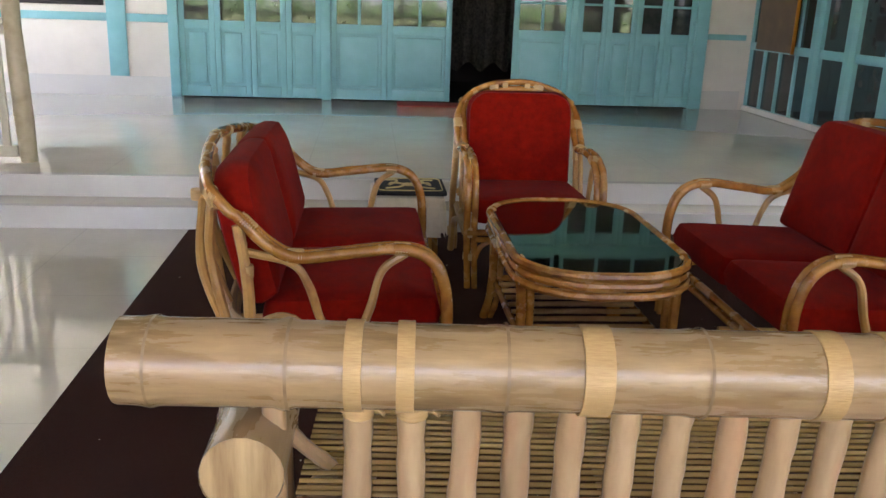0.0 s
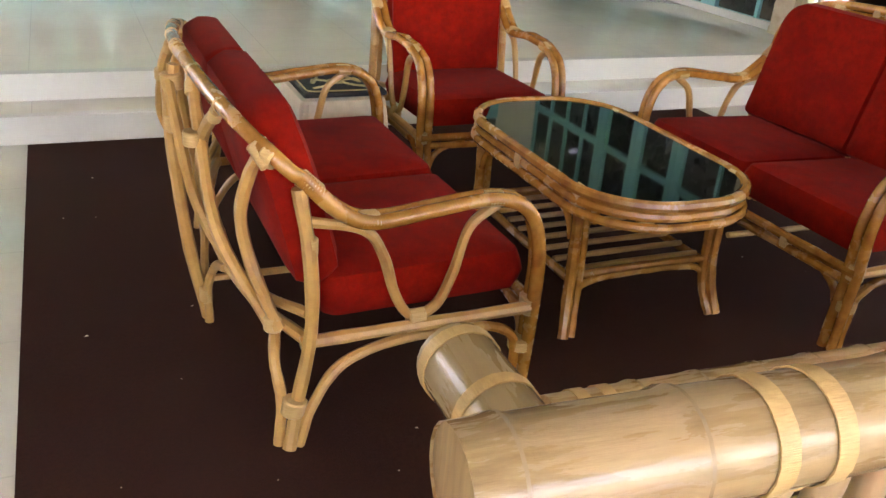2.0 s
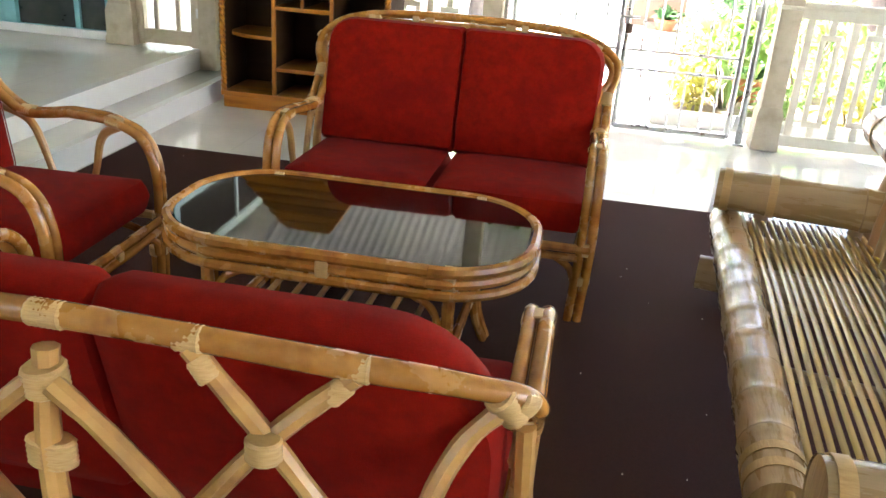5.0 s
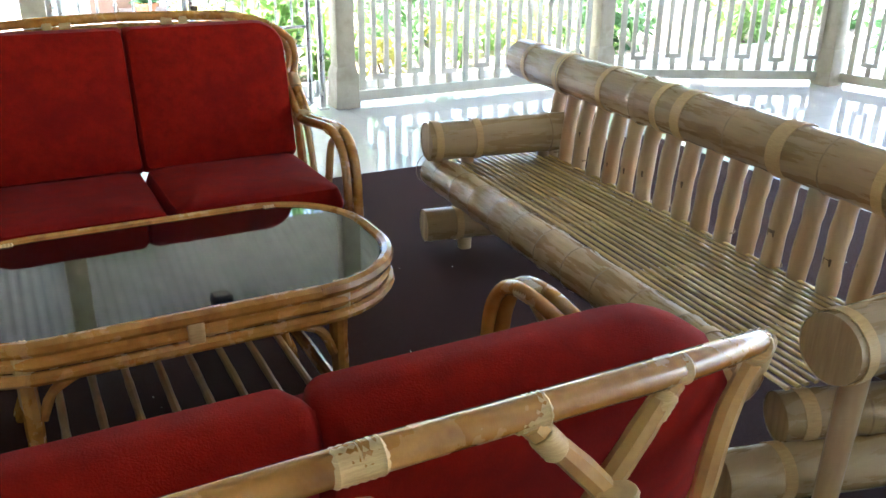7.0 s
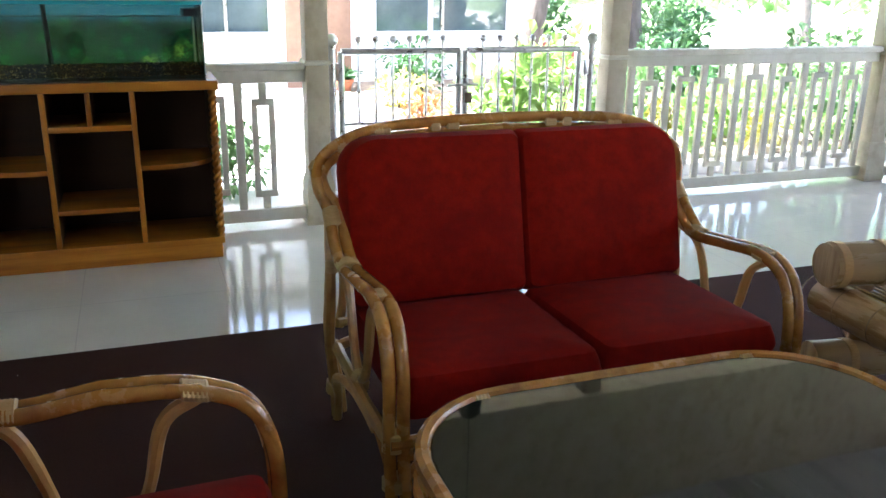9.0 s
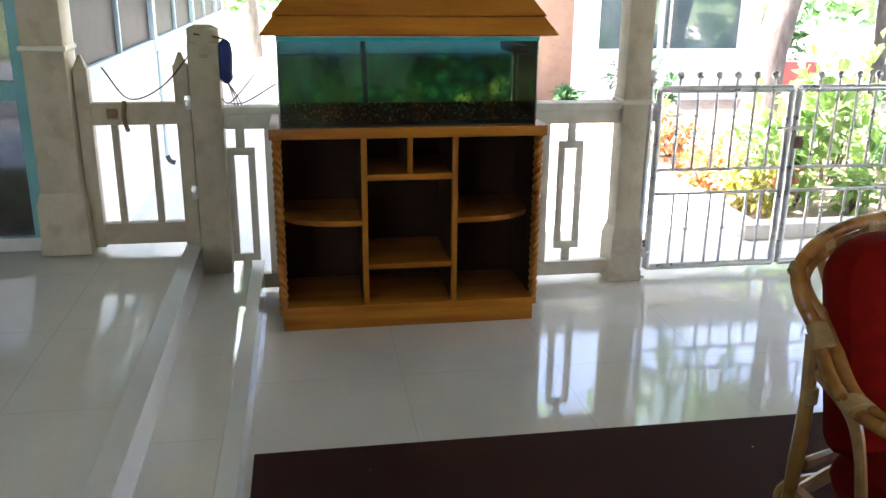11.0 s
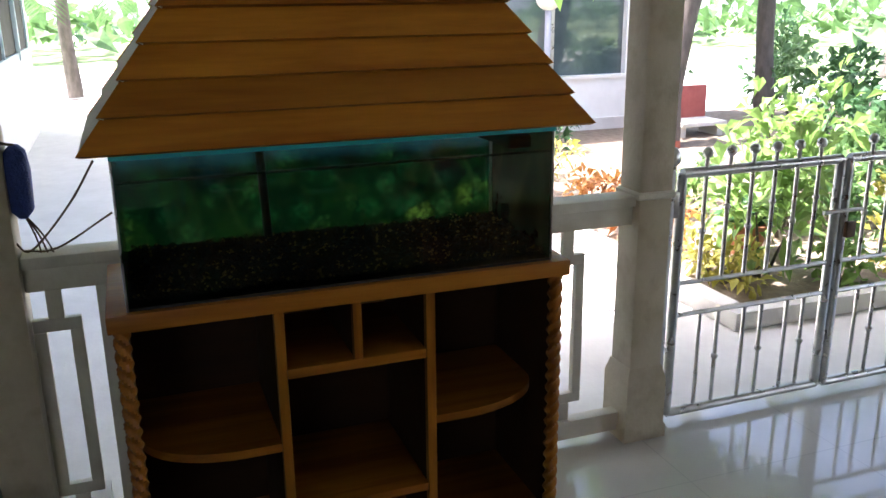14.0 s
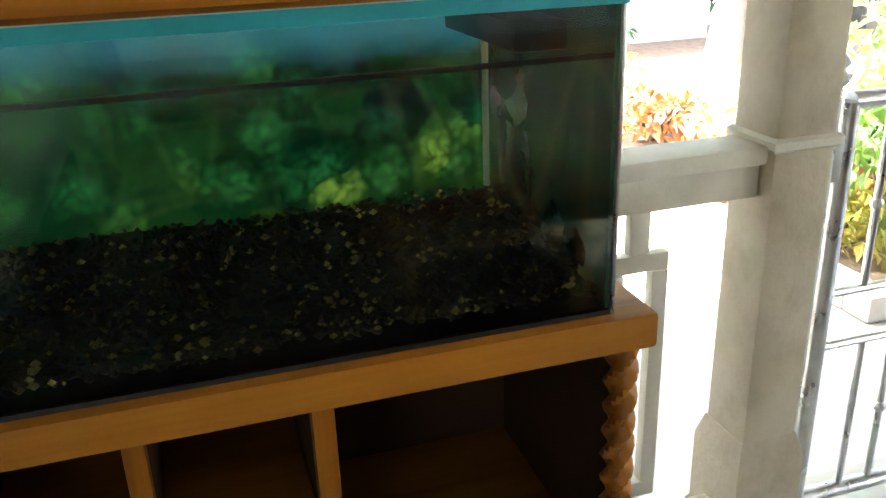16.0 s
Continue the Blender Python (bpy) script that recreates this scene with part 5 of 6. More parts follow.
def cabinet():
    r = root("display_cabinet", pose(CX, (CY0 + CY1) / 2, 0.0), "open teak shelf cabinet under the aquarium, shelves empty", "cabinet")
    h = (CY1 - CY0) / 2
    D = 0.40
    part("top_board", bx((-0.012, -h - 0.012, 0.815), (D, h + 0.012, 0.858), 0.006), M_CABINET, r)
    part("plinth", bx((0.012, -h + 0.012, 0.0), (D - 0.01, h - 0.012, 0.075), 0.004), M_CABINET, r)
    part("bottom_board", bx((0.0, -h, 0.075), (D, h, 0.108), 0.004), M_CABINET, r)
    # back, sides and dividers are coloured near black in place of shade
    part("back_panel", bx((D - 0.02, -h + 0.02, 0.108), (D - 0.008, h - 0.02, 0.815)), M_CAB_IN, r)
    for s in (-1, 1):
        part("side_panel", bx((0.036, s * (h - 0.012) - 0.011, 0.108), (D, s * (h - 0.012) + 0.011, 0.815), 0.003), M_CAB_IN, r, "cabinet side with the inner shade put into its colour")
        # twisted corner column
        bm = bmesh.new()
        n = 90
        rings = []
        for i in range(n + 1):
            z = 0.108 + (0.815 - 0.108) * i / n
            rings.append([bm.verts.new((0.018 + (0.016 + 0.005 * math.cos(3 * (a + z * 62 * s))) * math.cos(a), s * (h - 0.016) + (0.016 + 0.005 * math.cos(3 * (a + z * 62 * s))) * math.sin(a), z)) for a in (2 * math.pi * k / 18 for k in range(18))])
        for a, b in zip(rings, rings[1:]):
            for k in range(18):
                bm.faces.new((a[k], a[(k + 1) % 18], b[(k + 1) % 18], b[k]))
        bm.faces.new(rings[-1])
        part("twisted_column", bm, M_CABINET_Z, r, "carved rope-twist corner column")
    yc = (CY0 + CY1) / 2
    dv = [3.925 - yc, 4.297 - yc]
    for y in dv:
        dvd = part("divider", bx((0.026, y - 0.010, 0.108), (D - 0.02, y + 0.010, 0.815), 0.002), M_CAB_IN, r, "cabinet divider with the inner shade put into its colour")
        part("edging", bx((0.004, y - 0.012, 0.108), (0.026, y + 0.012, 0.815), 0.003), M_CABINET_Z, dvd, "varnished teak front edging")
    ym = sum(dv) / 2
    dvd = part("divider", bx((0.026, ym - 0.009, 0.665), (D - 0.02, ym + 0.009, 0.815), 0.002), M_CAB_IN, r, "cabinet divider with the inner shade put into its colour")
    part("edging", bx((0.004, ym - 0.011, 0.665), (0.026, ym + 0.011, 0.815), 0.003), M_CABINET_Z, dvd, "varnished teak front edging")
    part("shelf", bx((0.006, dv[0] + 0.012, 0.640), (D - 0.02, dv[1] - 0.012, 0.665), 0.003), M_CABINET, r)
    part("shelf", bx((0.006, dv[0] + 0.012, 0.262), (D - 0.02, dv[1] - 0.012, 0.285), 0.003), M_CABINET, r)
    for y0, y1, s in ((-h + 0.024, dv[0] - 0.012, -1), (dv[1] + 0.012, h - 0.024, 1)):
        # shelf with a rounded outer front corner
        n = 10
        inner, outer = (y1, y0) if s < 0 else (y0, y1)
        pts = [(0.008, inner)]
        for i in range(n + 1):
            a = radians(90 * i / n)
            pts.append((0.008 + 0.16 * (1 - math.cos(a)), inner + (outer - inner) * (0.25 + 0.75 * math.sin(a))))
        pts += [(D - 0.02, outer), (D - 0.02, inner)]
        bm = bmesh.new()
        lo = [bm.verts.new((x, y, 0.452)) for x, y in pts]
        hi = [bm.verts.new((x, y, 0.474)) for x, y in pts]
        bm.faces.new(lo), bm.faces.new(hi)
        for k in range(len(pts)):
            bm.faces.new((lo[k], lo[(k + 1) % len(pts)], hi[(k + 1) % len(pts)], hi[k]))
        bmesh.ops.recalc_face_normals(bm, faces=bm.faces[:])
        part("rounded_shelf", bm, M_CABINET, r)
    return r


cabinet()
TZ0, TZ1 = 0.858, 1.218


def aquarium():
    y0, y1 = CY0 + 0.038, CY1 - 0.035
    r = root("aquarium", pose(CX + 0.005, (y0 + y1) / 2, TZ0), "long glass aquarium with dark gravel and green backdrop", "aquarium")
    h = (y1 - y0) / 2
    D, H = 0.37, TZ1 - TZ0
    t = 0.006
    for nm, lo, hi in (("front_pane", (0, -h, 0.006), (t, h, H)), ("side_pane", (t, -h, 0.006), (D - t, -h + t, H)), ("side_pane", (t, h - t, 0.006), (D - t, h, H)), ("back_pane", (D - t, -h, 0.006), (D, h, H))):
        ob = part(nm, bx(lo, hi), M_FILM if nm == "side_pane" else M_TANK_GLASS, r, "clear greenish glass pane")
        ob.visible_shadow = False
    part("base_pane", bx((0, -h, 0), (D, h, 0.006)), M_BLACK, r)
    bq = bmesh.new()
    bq.faces.new([bq.verts.new(q) for q in ((D + 0.002, -h, 0.0), (D + 0.002, h, 0.0), (D + 0.002, h, H - 0.02), (D + 0.002, -h, H - 0.02))])
    part("backdrop", bq, M_BACKDROP, r, "printed green water-plant backdrop")
    for y in (-h, h):
        part("corner_bead", bx((-0.001, y - 0.0025, 0.0), (0.004, y + 0.0025, H), 0.001), M_STEEL, r)
    part("teal_strip", bx((-0.006, -h - 0.002, H - 0.028), (-0.001, h + 0.002, H), 0.001), M_TEAL_STRIP, r, "teal plastic trim strip along the rim")
    part("white_strip", bx((-0.007, -h - 0.003, H - 0.013), (-0.0062, h + 0.003, H)), M_STEP, r)
    part("filter_box", bx((0.10, -h + 0.012, H - 0.085), (D - 0.02, -h + 0.075, H - 0.052), 0.006), M_BLACK, r, "black filter box under the rim")
    part("filter_pipe", tube(bmesh.new(), spline([(D - 0.02, -h + 0.018, H - 0.07), (D - 0.02, -h + 0.018, 0.05)]), 0.005, 8), M_RAIL, r)
    part("water_pipe", tube(bmesh.new(), spline([(D - 0.05, h * 0.32, H - 0.04), (D - 0.05, h * 0.30, 0.05)]), 0.011, 10), M_BLACK, r)
    # water surface
    for x0, x1 in ((t + 0.0005, t + 0.003),):
        part("water_line", bx((x0, -h + t, H - 0.081), (x1, h - t, H - 0.075), 0.001), M_MURK, r, "dark algae line at the water level")
    # gravel bed
    n = 40
    bm = bmesh.new()
    grid = [[bm.verts.new((t + 0.001 + (D - 2 * t - 0.002) * i / 14, -h + t + 0.001 + (2 * h - 2 * t - 0.002) * j / n, 0.018 + 0.02 * (i / 14) + 0.010 * noise.noise(Vector((i * 0.4, j * 0.35, 1))))) for j in range(n + 1)] for i in range(15)]
    for i in range(14):
        for j in range(n):
            bm.faces.new((grid[i][j], grid[i + 1][j], grid[i + 1][j + 1], grid[i][j + 1]))
    part("gravel_bed", bm, M_MURK, r)
    rng = random.Random(4)
    vs, fs = [], []
    for k in range(5200):
        x = t + 0.004 + (D - 0.02) * rng.random() ** 1.3
        y = rng.uniform(-h + 0.012, h - 0.012)
        z = 0.020 + 0.02 * (x / D) + 0.010 * rng.random()
        s = rng.uniform(0.003, 0.0066)
        o = len(vs)
        for dx, dy, dz in ((1, 0, 0), (-1, 0, 0), (0, 1, 0), (0, -1, 0), (0, 0, 0.8), (0, 0, -0.8)):
            vs.append((x + dx * s * rng.uniform(0.7, 1.2), y + dy * s * rng.uniform(0.7, 1.2), z + dz * s))
        fs += [(o + a, o + b, o + c) for a, b, c in ((0, 2, 4), (2, 1, 4), (1, 3, 4), (3, 0, 4), (2, 0, 5), (1, 2, 5), (3, 1, 5), (0, 3, 5))]
    me = bpy.data.meshes.new("pebbles")
    me.from_pydata(vs, [], fs)
    me.materials.append(material("dark_pebbles", (0.015, 0.011, 0.006), (0.10, 0.075, 0.04), 110, 0.6))
    me.materials.append(material("pale_pebbles", (0.40, 0.28, 0.09), (0.62, 0.48, 0.20), 110, 0.5))
    for k in range(5200):
        if rng.random() < 0.12:
            for q in range(8):
                me.polygons[k * 8 + q].material_index = 1
    ob = new("pebbles", me)
    ob.parent = r
    tagged(ob, kind="stuff")
    return r


aquarium()


def tank_roof():
    """Hipped lid of lapped boards, like a little house roof."""
    y0, y1 = CY0 + 0.0, CY1 + 0.01
    yc = (y0 + y1) / 2
    r = root("aquarium_roof_lid", pose(CX, yc, TZ1), "house-shaped wooden lid of orange lapped boards", "aquarium lid")
    h = (y1 - y0) / 2
    # eave and top half-sizes, heights
    x0, x1 = -0.09, 0.50
    xc = (x0 + x1) / 2
    Hh = 0.62
    rows = 9
    for k in range(rows):
        f0, f1 = k / rows, (k + 1) / rows + 0.02
        z0, z1 = 0.003 + Hh * f0, 0.003 + Hh * f1

        def edge(f):
            return h * (1 - f * 0.72), (x1 - x0) / 2 * (1 - f * 0.80)
        (a0, b0), (a1, b1) = edge(f0), edge(f1)
        a0, b0 = a0 + 0.012, b0 + 0.02
        tk = 0.014
        for s in (-1, 1):
            # long boards front and back
            bm = bmesh.new()
            q = [(xc + s * b0, -a0, z0), (xc + s * b0, a0, z0), (xc + s * b1, a1, z1), (xc + s * b1, -a1, z1)]
            lo = [bm.verts.new(p) for p in q]
            hi = [bm.verts.new((p[0] - s * tk, p[1] * 0.985, p[2] - tk * 0.4)) for p in q]
            bm.faces.new(lo), bm.faces.new(hi)
            for i in range(4):
                bm.faces.new((lo[i], lo[(i + 1) % 4], hi[(i + 1) % 4], hi[i]))
            bmesh.ops.recalc_face_normals(bm, faces=bm.faces[:])
            part("board", bm, M_SHINGLE, r)
            # end boards
            bm = bmesh.new()
            q = [(xc - b0, s * a0, z0), (xc + b0, s * a0, z0), (xc + b1, s * a1, z1), (xc - b1, s * a1, z1)]
            lo = [bm.verts.new((p[0], p[1] - s * 0.003, p[2])) for p in q]
            hi = [bm.verts.new((xc + (p[0] - xc) * 0.97, p[1] - s * tk, p[2] - tk * 0.4)) for p in q]
            bm.faces.new(lo), bm.faces.new(hi)
            for i in range(4):
                bm.faces.new((lo[i], lo[(i + 1) % 4], hi[(i + 1) % 4], hi[i]))
            bmesh.ops.recalc_face_normals(bm, faces=bm.faces[:])
            part("end_board", bm, M_ROOF_EDGE if s > 0 else M_SHINGLE, r)
    part("soffit", bx((x0 + 0.01, -h + 0.01, 0.0), (x1 - 0.01, h - 0.01, 0.006)), M_CABINET, r)
    part("ridge", bx((xc - 0.06, -h * 0.28, Hh - 0.01), (xc + 0.06, h * 0.28, Hh + 0.015), 0.006), M_SHINGLE, r)
    return r


tank_roof()


# ---- garden ----
def leaves(rng, n, place, size, long=2.2, droop=0.3):
    """Many small folded leaves as one mesh; place() gives a spot and an outward way."""
    vs, fs = [], []
    for _ in range(n):
        p, d = place()
        d = (d + Vector((rng.uniform(-0.8, 0.8), rng.uniform(-0.8, 0.8), rng.uniform(-0.6, 0.7)))).normalized()
        s = d.cross(Vector((rng.uniform(-1, 1), rng.uniform(-1, 1), 1))).normalized()
        u = s.cross(d)
        w = size * rng.uniform(0.6, 1.3)
        l = w * long
        o = len(vs)
        vs += [tuple(p), tuple(p + d * l * 0.5 + s * w * 0.5 + u * w * 0.12), tuple(p + d * l - Vector((0, 0, l * droop))), tuple(p + d * l * 0.5 - s * w * 0.5 + u * w * 0.12), tuple(p + d * l * 0.5)]
        fs += [(o, o + 1, o + 4), (o + 1, o + 2, o + 4), (o + 2, o + 3, o + 4), (o + 3, o, o + 4)]
    me = bpy.data.meshes.new("leaves")
    me.from_pydata(vs, [], fs)
    return me


def bush(x, y, z, rx, ry, h, n, size, mat_, name="shrub", label="leafy green garden shrub", seed=1, stems=5):
    rng = random.Random(seed)
    r = root(name, pose(x, y, z), label, "shrub", "garden shrubs")
    blobs = [(Vector((rng.uniform(-0.6, 0.6) * rx, rng.uniform(-0.6, 0.6) * ry, h * rng.uniform(0.25, 0.85))), rng.uniform(0.25, 0.5)) for _ in range(9)]

    def place():
        c, k = rng.choice(blobs)
        d = Vector((rng.gauss(0, 1), rng.gauss(0, 1), rng.gauss(0, 1))).normalized()
        p = c + Vector((d.x * rx * k, d.y * ry * k, d.z * h * k * 0.7)) * rng.random() ** 0.4
        p.z = max(0.02, p.z)
        return p, d + Vector((0, 0, 0.4))
    me = leaves(rng, n, place, size)
    me.materials.append(mat_)
    ob = new("foliage", me)
    ob.parent = r
    for _ in range(stems):
        c, k = rng.choice(blobs)
        part("stem", tube(bmesh.new(), spline([(c.x * 0.2, c.y * 0.2, -0.02), (c.x * 0.6, c.y * 0.6, c.z * 0.5), tuple(c)]), lambda t: 0.012 * (1.2 - t), 6), M_BARK, r)
    return r


def tree(x, y, z, trunk, rad, crown, n, size, mat_, seed, label, base_red=False):
    rng = random.Random(seed)
    r = root("tree", pose(x, y, z), label, "tree", "garden trees")
    ln = spline(trunk, 8)
    part("trunk", tube(bmesh.new(), ln, lambda t: rad * (1.15 - 0.5 * t + 0.25 * math.exp(-t * 14)) * (1 + 0.04 * math.sin(t * 31)), 14), M_BARK, r)
    if base_red:
        part("red_ring", tube(bmesh.new(), [ln[0], ln[0].lerp(ln[1], 0.5), ln[1]], lambda t: rad * (1.46 - t * 0.12), 14, False), M_BARK_RED, r)
    top = Vector(trunk[-1])
    tips = []
    for k in range(7):
        a = k * 0.9 + rng.random()
        e = top + Vector((math.cos(a) * crown * rng.uniform(0.5, 0.9), math.sin(a) * crown * rng.uniform(0.5, 0.9), rng.uniform(-0.2, 0.7) * crown))
        part("limb", tube(bmesh.new(), spline([tuple(top - Vector((0, 0, rng.uniform(0.1, 0.6)))), tuple(top.lerp(e, 0.5) + Vector((0, 0, 0.15))), tuple(e)]), lambda t: rad * 0.4 * (1.1 - t), 7), M_BARK, r)
        tips += [e, top.lerp(e, 0.6)]

    def place():
        c = rng.choice(tips)
        d = Vector((rng.gauss(0, 1), rng.gauss(0, 1), rng.gauss(0, 0.7))).normalized()
        return c + d * crown * 0.45 * rng.random() ** 0.5, d
    me = leaves(rng, n, place, size)
    me.materials.append(mat_)
    ob = new("crown", me)
    ob.parent = r
    return r


def palm(x, y, z, h, fr, seed, label="palm with drooping feather fronds"):
    rng = random.Random(seed)
    r = root("palm", pose(x, y, z), label, "palm", "garden palms")
    part("trunk", tube(bmesh.new(), spline([(0, 0, 0), (0.08, 0.05, h * 0.5), (0.1, 0.0, h)]), lambda t: 0.11 * (1.2 - 0.5 * t) * (1 + 0.06 * math.sin(t * 90)), 10), M_BARK, r)
    for k in range(11):
        a = k * 2.4 + rng.random() * 0.4
        up = rng.uniform(0.1, 0.9)
        o = Vector((math.cos(a), math.sin(a), 0))
        sp = spline([(0.1, 0, h), tuple(Vector((0.1, 0, h)) + o * fr * 0.4 + Vector((0, 0, fr * 0.35 * up))), tuple(Vector((0.1, 0, h)) + o * fr * 0.8 + Vector((0, 0, fr * (0.25 * up - 0.15)))), tuple(Vector((0.1, 0, h)) + o * fr + Vector((0, 0, fr * (0.1 * up - 0.5))))], 7)
        vs, fs = [], []
        for i, p in enumerate(sp[1:]):
            d = (p - sp[i]).normalized()
            s = d.cross(Vector((0, 0, 1))).normalized()
            for sg in (-1, 1):
                for q in (0.0, 0.5):
                    b = sp[i].lerp(p, q)
                    l = fr * 0.28 * (1 - abs(i / len(sp) - 0.45) * 1.2)
                    tip = b + s * sg * l + d * l * 0.5 - Vector((0, 0, l * 0.45))
                    m_ = b.lerp(tip, 0.5) + Vector((0, 0, l * 0.08))
                    o_ = len(vs)
                    vs += [tuple(b), tuple(m_ + d * 0.016), tuple(tip), tuple(m_ - d * 0.016)]
                    fs.append((o_, o_ + 1, o_ + 2, o_ + 3))
        me = bpy.data.meshes.new("frond")
        me.from_pydata(vs, [], fs)
        me.materials.append(M_LEAF)
        f = new("frond", me)
        f.parent = r
        part("midrib", tube(bmesh.new(), sp, lambda t: 0.014 * (1.1 - t), 5), M_LEAF_YELLOW, f)
    return r


# planting bed by the path, with a low kerb
bed = root("garden_bed", pose(0, 0, -0.12), "raised garden bed with dark soil beside the path", "garden bed", kind="structure")
part("soil", bx((5.55, -7.0, 0.0), (12.0, 1.72, 0.06)), M_SOIL, bed)
for lo, hi in (((5.42, -7.0, 0.0), (5.55, 1.85, 0.10)), ((5.55, 1.72, 0.0), (9.6, 1.85, 0.10))):
    part("kerb", bx(lo, hi, 0.015), M_PAVE, bed)
GZ = -0.06
bush(5.95, 1.25, GZ, 0.35, 0.35, 0.78, 260, 0.075, M_LEAF_BRIGHT, "shrub", "tall shrub with bright green leaves in the bed", 3)
bush(6.6, 0.55, GZ, 0.45, 0.45, 1.0, 300, 0.07, M_LEAF_BRIGHT, "shrub", "tall shrub with bright green leaves in the bed", 5)
bush(6.0, 1.55, GZ, 0.45, 0.22, 0.30, 260, 0.042, M_LEAF_YELLOW, "croton", "low croton with yellow leaves at the path", 7)
bush(6.8, 1.5, GZ, 0.5, 0.22, 0.32, 300, 0.04, M_LEAF_ORANGE, "croton", "low croton with orange leaves at the path", 8)
bush(7.8, 1.35, GZ, 0.5, 0.25, 0.32, 260, 0.04, M_LEAF_ORANGE, "croton", "low croton with orange leaves at the path", 9)
bush(8.9, 1.2, GZ, 0.5, 0.25, 0.34, 260, 0.045, M_LEAF_YELLOW, "croton", "low croton with yellow leaves at the path", 10)
bush(10.2, 0.6, GZ, 0.5, 0.4, 0.6, 320, 0.06, M_LEAF_DARK, "shrub", "dark green shrub at the white building", 11)
bush(5.9, 3.3, -0.12, 0.35, 0.35, 0.5, 320, 0.05, M_LEAF, "shrub", "low green shrub behind the railing", 12)
for k, (x, y) in enumerate(((5.75, 0.9), (5.8, 0.35), (6.1, 0.0), (5.8, -0.35), (6.3, -0.7), (5.85, -1.1), (6.6, -0.1), (7.0, 0.3), (7.3, 0.8), (6.9, -0.8), (7.7, 0.3), (5.9, -1.8))):
    bush(x, y, GZ, 0.24, 0.24, 0.30, 130, 0.05, (M_LEAF_BRIGHT, M_LEAF_YELLOW, M_LEAF, M_LEAF_BRIGHT)[k % 4], "shrub", "small low plant in the garden bed", 60 + k, 2)
k = 20
for x, y, h, mt_ in ((7.2, -0.4, 1.2, M_LEAF), (6.4, -1.2, 0.9, M_LEAF_BRIGHT), (7.8, -1.6, 1.5, M_LEAF_DARK), (6.2, -2.4, 1.0, M_LEAF), (7.4, -3.0, 1.5, M_LEAF), (6.0, -3.9, 0.9, M_LEAF_BRIGHT), (9.2, -2.6, 1.9, M_LEAF_DARK), (9.0, -4.4, 2.0, M_LEAF), (7.2, -5.0, 1.4, M_LEAF_DARK), (6.2, -5.6, 1.2, M_LEAF), (4.8, -5.4, 1.1, M_LEAF), (3.4, -6.2, 1.3, M_LEAF_BRIGHT), (1.6, -6.4, 1.2, M_LEAF), (-0.4, -6.4, 1.3, M_LEAF_DARK), (11.2, -3.6, 2.2, M_LEAF), (13.0, -5.0, 2.6, M_LEAF_DARK), (12.5, -2.2, 2.2, M_LEAF)):
    k += 1
    bush(x, y, GZ if x > 5.5 else -0.13, 0.6, 0.6, h * 0.48, 460, 0.075, mt_, "shrub", "leafy green garden shrub", k)
tree(9.9, -0.68, -0.1, [(0, 0, 0), (0.02, -0.12, 1.0), (0.0, -0.42, 2.2), (0.1, -0.8, 3.6), (0.2, -1.1, 4.6)], 0.17, 2.2, 3600, 0.12, M_LEAF, 31, "leaning tree with rough bark and a red-painted foot", True)
tree(15.0, -9.5, -0.1, [(0, 0, 0), (0.05, 0.1, 2.0), (-0.1, 0.1, 4.5)], 0.2, 2.6, 3600, 0.13, M_LEAF_DARK, 32, "tall dark garden tree")
tree(16.5, 3.2, -0.1, [(0, 0, 0), (0.05, 0.1, 1.5), (-0.1, 0.1, 3.2)], 0.16, 2.2, 800, 0.12, M_LEAF_BRIGHT, 33, "bright green tree over the path")
tree(8.2, 3.6, -0.12, [(0, 0, 0), (0.1, 0.02, 1.2), (-0.05, 0.1, 2.6), (0.0, 0.1, 3.3)], 0.09, 1.2, 1500, 0.09, M_LEAF_BRIGHT, 34, "slim tree with light green leaves over the path")
palm(11.0, -3.0, -0.1, 2.6, 2.2, 41)
palm(18.0, 5.4, -0.1, 2.6, 2.4, 42)
palm(8.6, -6.0, -0.1, 2.2, 2.0, 43)

# low terracotta pots in the bed and by the building
for x, y in ((6.35, 1.05), (10.4, 1.5)):
    p = root("flower_pot", pose(x, y, GZ if x < 10 else -0.12), "small terracotta flower pot with a leafy plant", "flower pot", "garden pots")
    part("pot", slab(rounded(0.26, 0.26, (0.129,) * 4, 5), [(0.0, 0.045), (0.16, 0.005), (0.165, -0.008), (0.20, -0.008), (0.20, 0.012), (0.17, 0.02)]), M_TERRA, p)
    rg = random.Random(int(x * 10))
    me = leaves(rg, 90, lambda: (Vector((rg.uniform(-0.06, 0.06), rg.uniform(-0.06, 0.06), 0.18)), Vector((rg.uniform(-1, 1), rg.uniform(-1, 1), 1.2))), 0.07, 3.5)
    me.materials.append(M_LEAF_DARK)
    f = new("foliage", me)
    f.parent = p


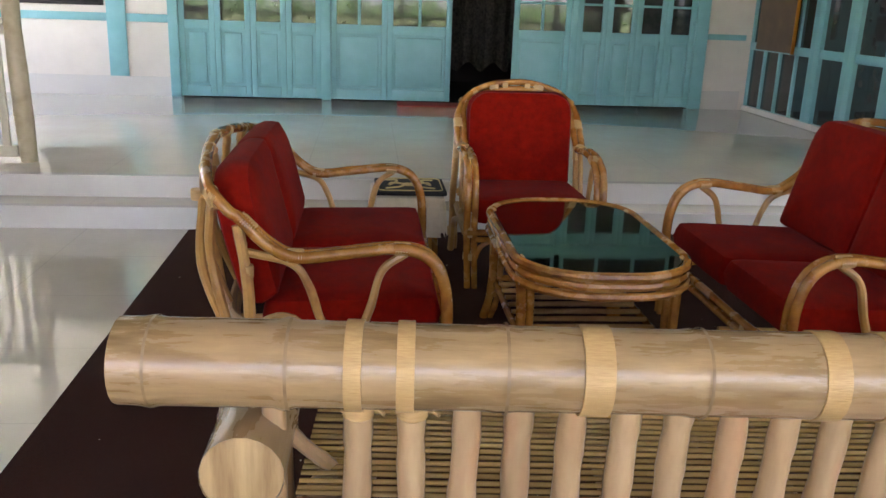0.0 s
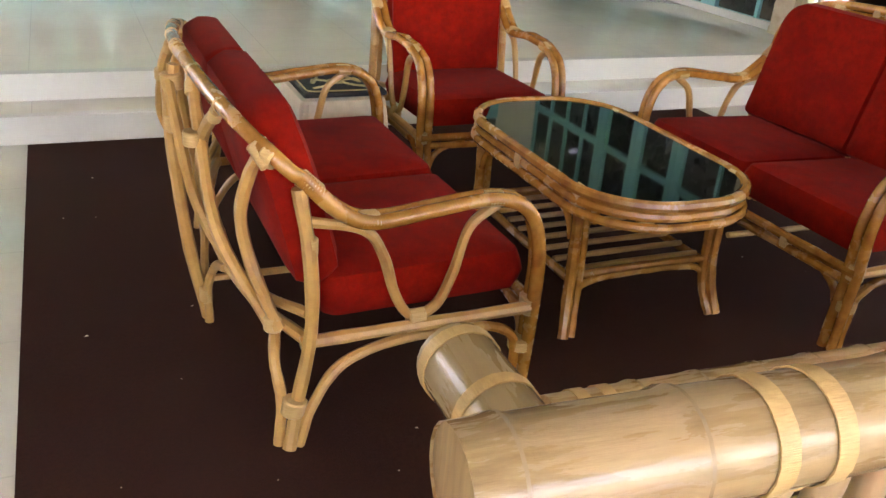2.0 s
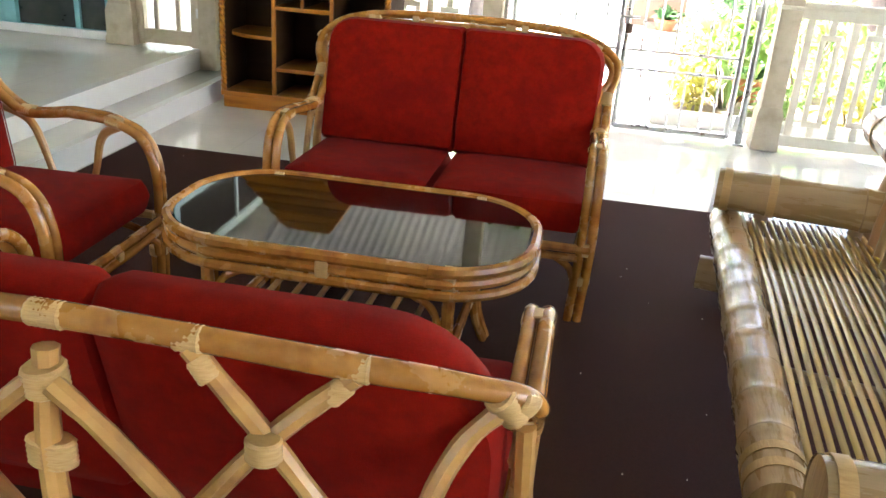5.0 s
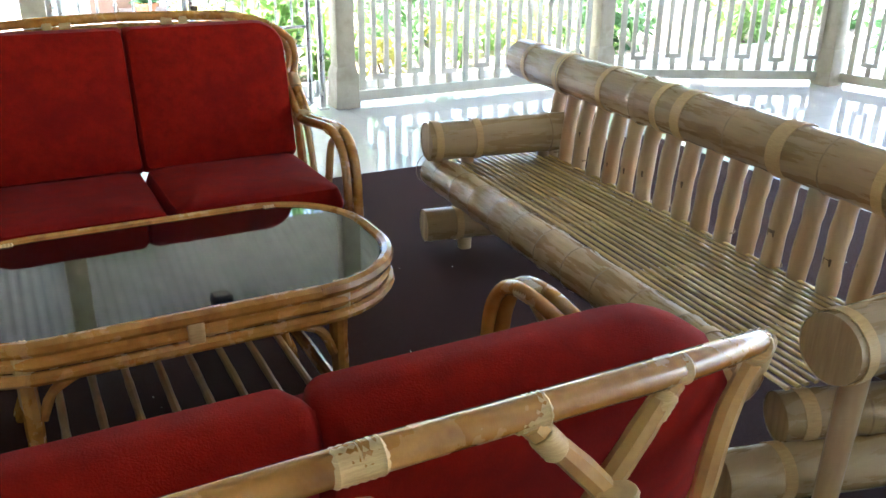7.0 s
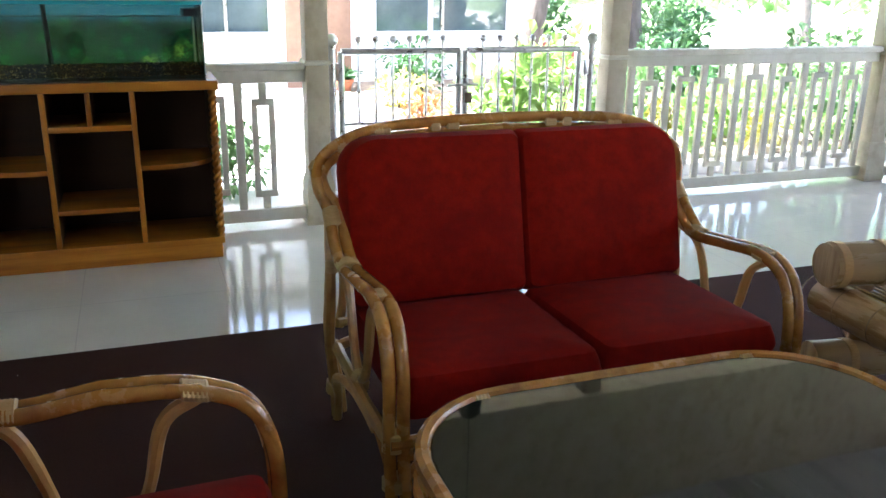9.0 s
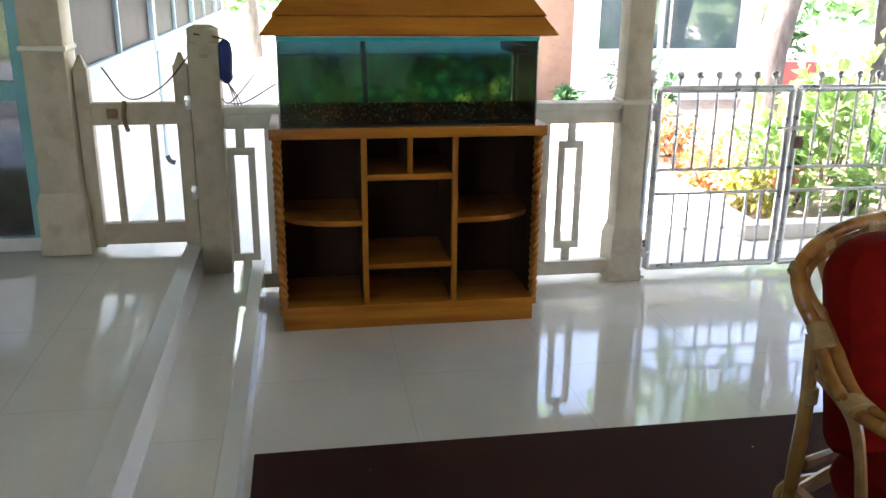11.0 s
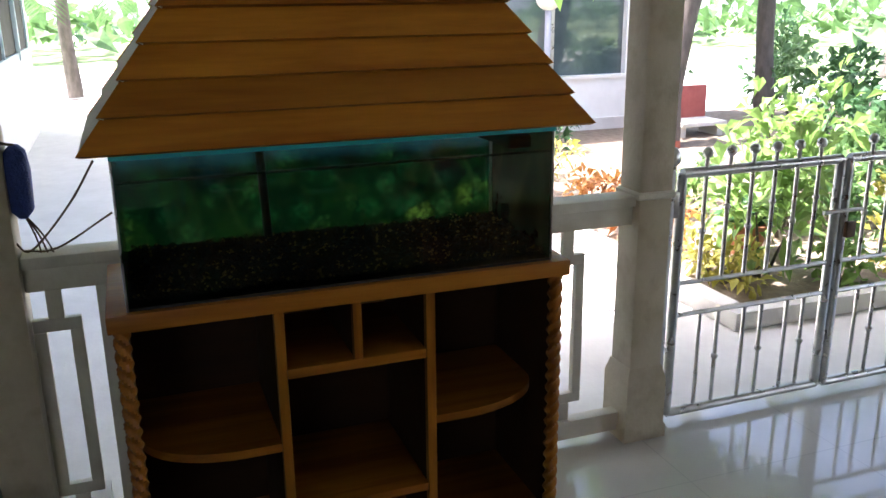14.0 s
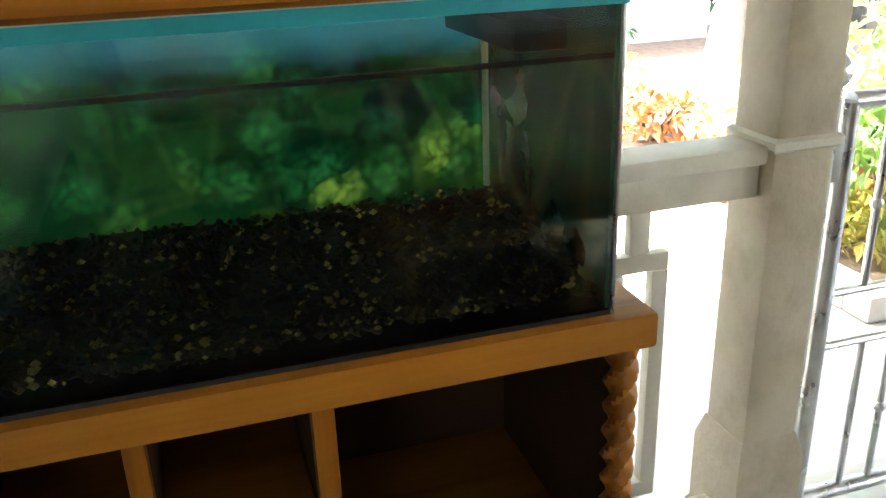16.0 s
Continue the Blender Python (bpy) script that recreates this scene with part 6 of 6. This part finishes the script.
def white_house():
    b = root("white_building", pose(11.2, -1.3, -0.12), "white single-storey building with large windows", "building")
    Lh = 4.9
    part("wall", bx((0, 0, 0), (5.0, Lh, 0.70)), M_WALL_OUT, b)
    part("wall", bx((0, 0, 1.70), (5.0, Lh, 3.0)), M_WALL_OUT, b)
    piers = ((0, 0.25), (2.15, 3.55), (4.6, 4.9))
    for a, c in piers:
        part("pier", bx((0.004, a, 0.70), (0.4, c, 1.70)), M_WALL_OUT, b)
    for (a, c), (d, e) in zip(piers, piers[1:]):
        w = part("window", bx((0.10, c, 0.70), (0.12, d, 1.70)), M_OUT_GLASS, b)
        part("frame", bx((0.06, (c + d) / 2 - 0.02, 0.70), (0.13, (c + d) / 2 + 0.02, 1.70)), M_STEEL, w)
        part("sill", bx((-0.03, c, 0.67), (0.12, d, 0.705)), M_WALL_OUT, w)
    # rear wall blackened in place of the darkness inside the building
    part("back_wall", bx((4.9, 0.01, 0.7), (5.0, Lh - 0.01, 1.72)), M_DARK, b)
    part("roof", bx((-0.6, -0.6, 3.0), (5.6, Lh + 0.6, 3.15)), M_BEAM, b)
    part("brown_door", bx((-0.03, 2.5, 0.0), (-0.001, 3.35, 2.2), 0.004), M_CAVE, b, "pale brown boarded door")
    part("base_course", bx((-0.02, 0, 0), (0.0, Lh, 0.2)), M_PAVE, b)
    return b


white_house()
lp = root("garden_lamp", pose(10.6, 0.3, -0.12), "slim garden lamp post with a milky globe", "street lamp")
part("post", tube(bmesh.new(), spline([(0, 0, 0), (0, 0, 1.5)]), 0.035, 10), M_LAMP_POST, lp)
bm = bmesh.new()
bmesh.ops.create_uvsphere(bm, u_segments=16, v_segments=10, radius=0.14, matrix=Matrix.Translation((0, 0, 1.6)))
part("globe", bm, M_LAMP_GLOBE, lp)
sg = root("red_bench_board", pose(10.6, -1.5, -0.1), "faded red garden seat behind the tree", "garden seat")
part("back", bx((0, -0.3, 0.16), (0.06, 0.3, 0.58), 0.02), M_RED_SIGN, sg)
part("seat", bx((-0.4, -0.3, 0.16), (0.0, 0.3, 0.21), 0.01), M_PAVE, sg)
for s in (-1, 1):
    part("leg", bx((-0.35, s * 0.25 - 0.04, 0), (0.0, s * 0.25 + 0.04, 0.16), 0.01), M_PAVE, sg)

# leafy vine hanging from the eave
hv = root("hanging_vine", pose(6.02, 2.68, 1.55), "bright green leafy vine hanging from the eave", "vine")
rv = random.Random(91)
for k in range(5):
    part("stem", tube(bmesh.new(), spline([(rv.uniform(-0.1, 0.1), -0.3 + k * 0.13, 0.72), (rv.uniform(-0.1, 0.1), -0.28 + k * 0.13, 0.4), (rv.uniform(-0.1, 0.1), -0.3 + k * 0.14, 0.12)]), 0.004, 5), M_BARK, hv)
me = leaves(rv, 230, lambda: (Vector((rv.gauss(0, 0.09), rv.uniform(-0.34, 0.34), rv.uniform(0.0, 0.7) ** 0.8)), Vector((rv.uniform(-1, 1), rv.uniform(-1, 1), -0.5))), 0.06, 1.8)
me.materials.append(M_LEAF_BRIGHT)
f = new("foliage", me)
f.parent = hv

# hazy white sky low over the horizon, all the way round
hz = bpy.data.materials.new("hazy_horizon_sky")
hz.use_nodes = True
hzn = hz.node_tree.nodes
em = hzn.new("ShaderNodeEmission")
em.inputs["Color"].default_value, em.inputs["Strength"].default_value = (0.92, 0.97, 1.0, 1), 0.5
hz.node_tree.links.new(em.outputs["Emission"], hzn["Material Output"].inputs["Surface"])
vs, fs = [], []
for i in range(72):
    a = 2 * math.pi * i / 72
    vs += [(8 + 62 * math.cos(a), 60 * math.sin(a) * 0.98, -0.3), (8 + 62 * math.cos(a), 60 * math.sin(a) * 0.98, 13.0)]
    o, q = 2 * i, 2 * ((i + 1) % 72)
    fs.append((o, o + 1, q + 1, q))
me = bpy.data.meshes.new("backdrop_sky")
me.from_pydata(vs, [], fs)
me.materials.append(hz)
tagged(new("backdrop_sky", me), "hazy white sky low over the horizon", "sky", kind="structure")

# far woods
rng = random.Random(77)


def far_spot():
    a = rng.uniform(-2.6, 1.0)
    d = rng.uniform(24, 34)
    p = Vector((math.cos(a) * d + 4, math.sin(a) * d, 0.2 + abs(rng.gauss(0, 1)) * 0.5))
    return p, Vector((-math.cos(a), -math.sin(a), 0.5))


me = leaves(rng, 4200, far_spot, 0.5, 1.8)
me.materials.append(M_LEAF)
tagged(new("far_woods", me), "dense green trees at the far edge of the garden", "woods", kind="stuff")
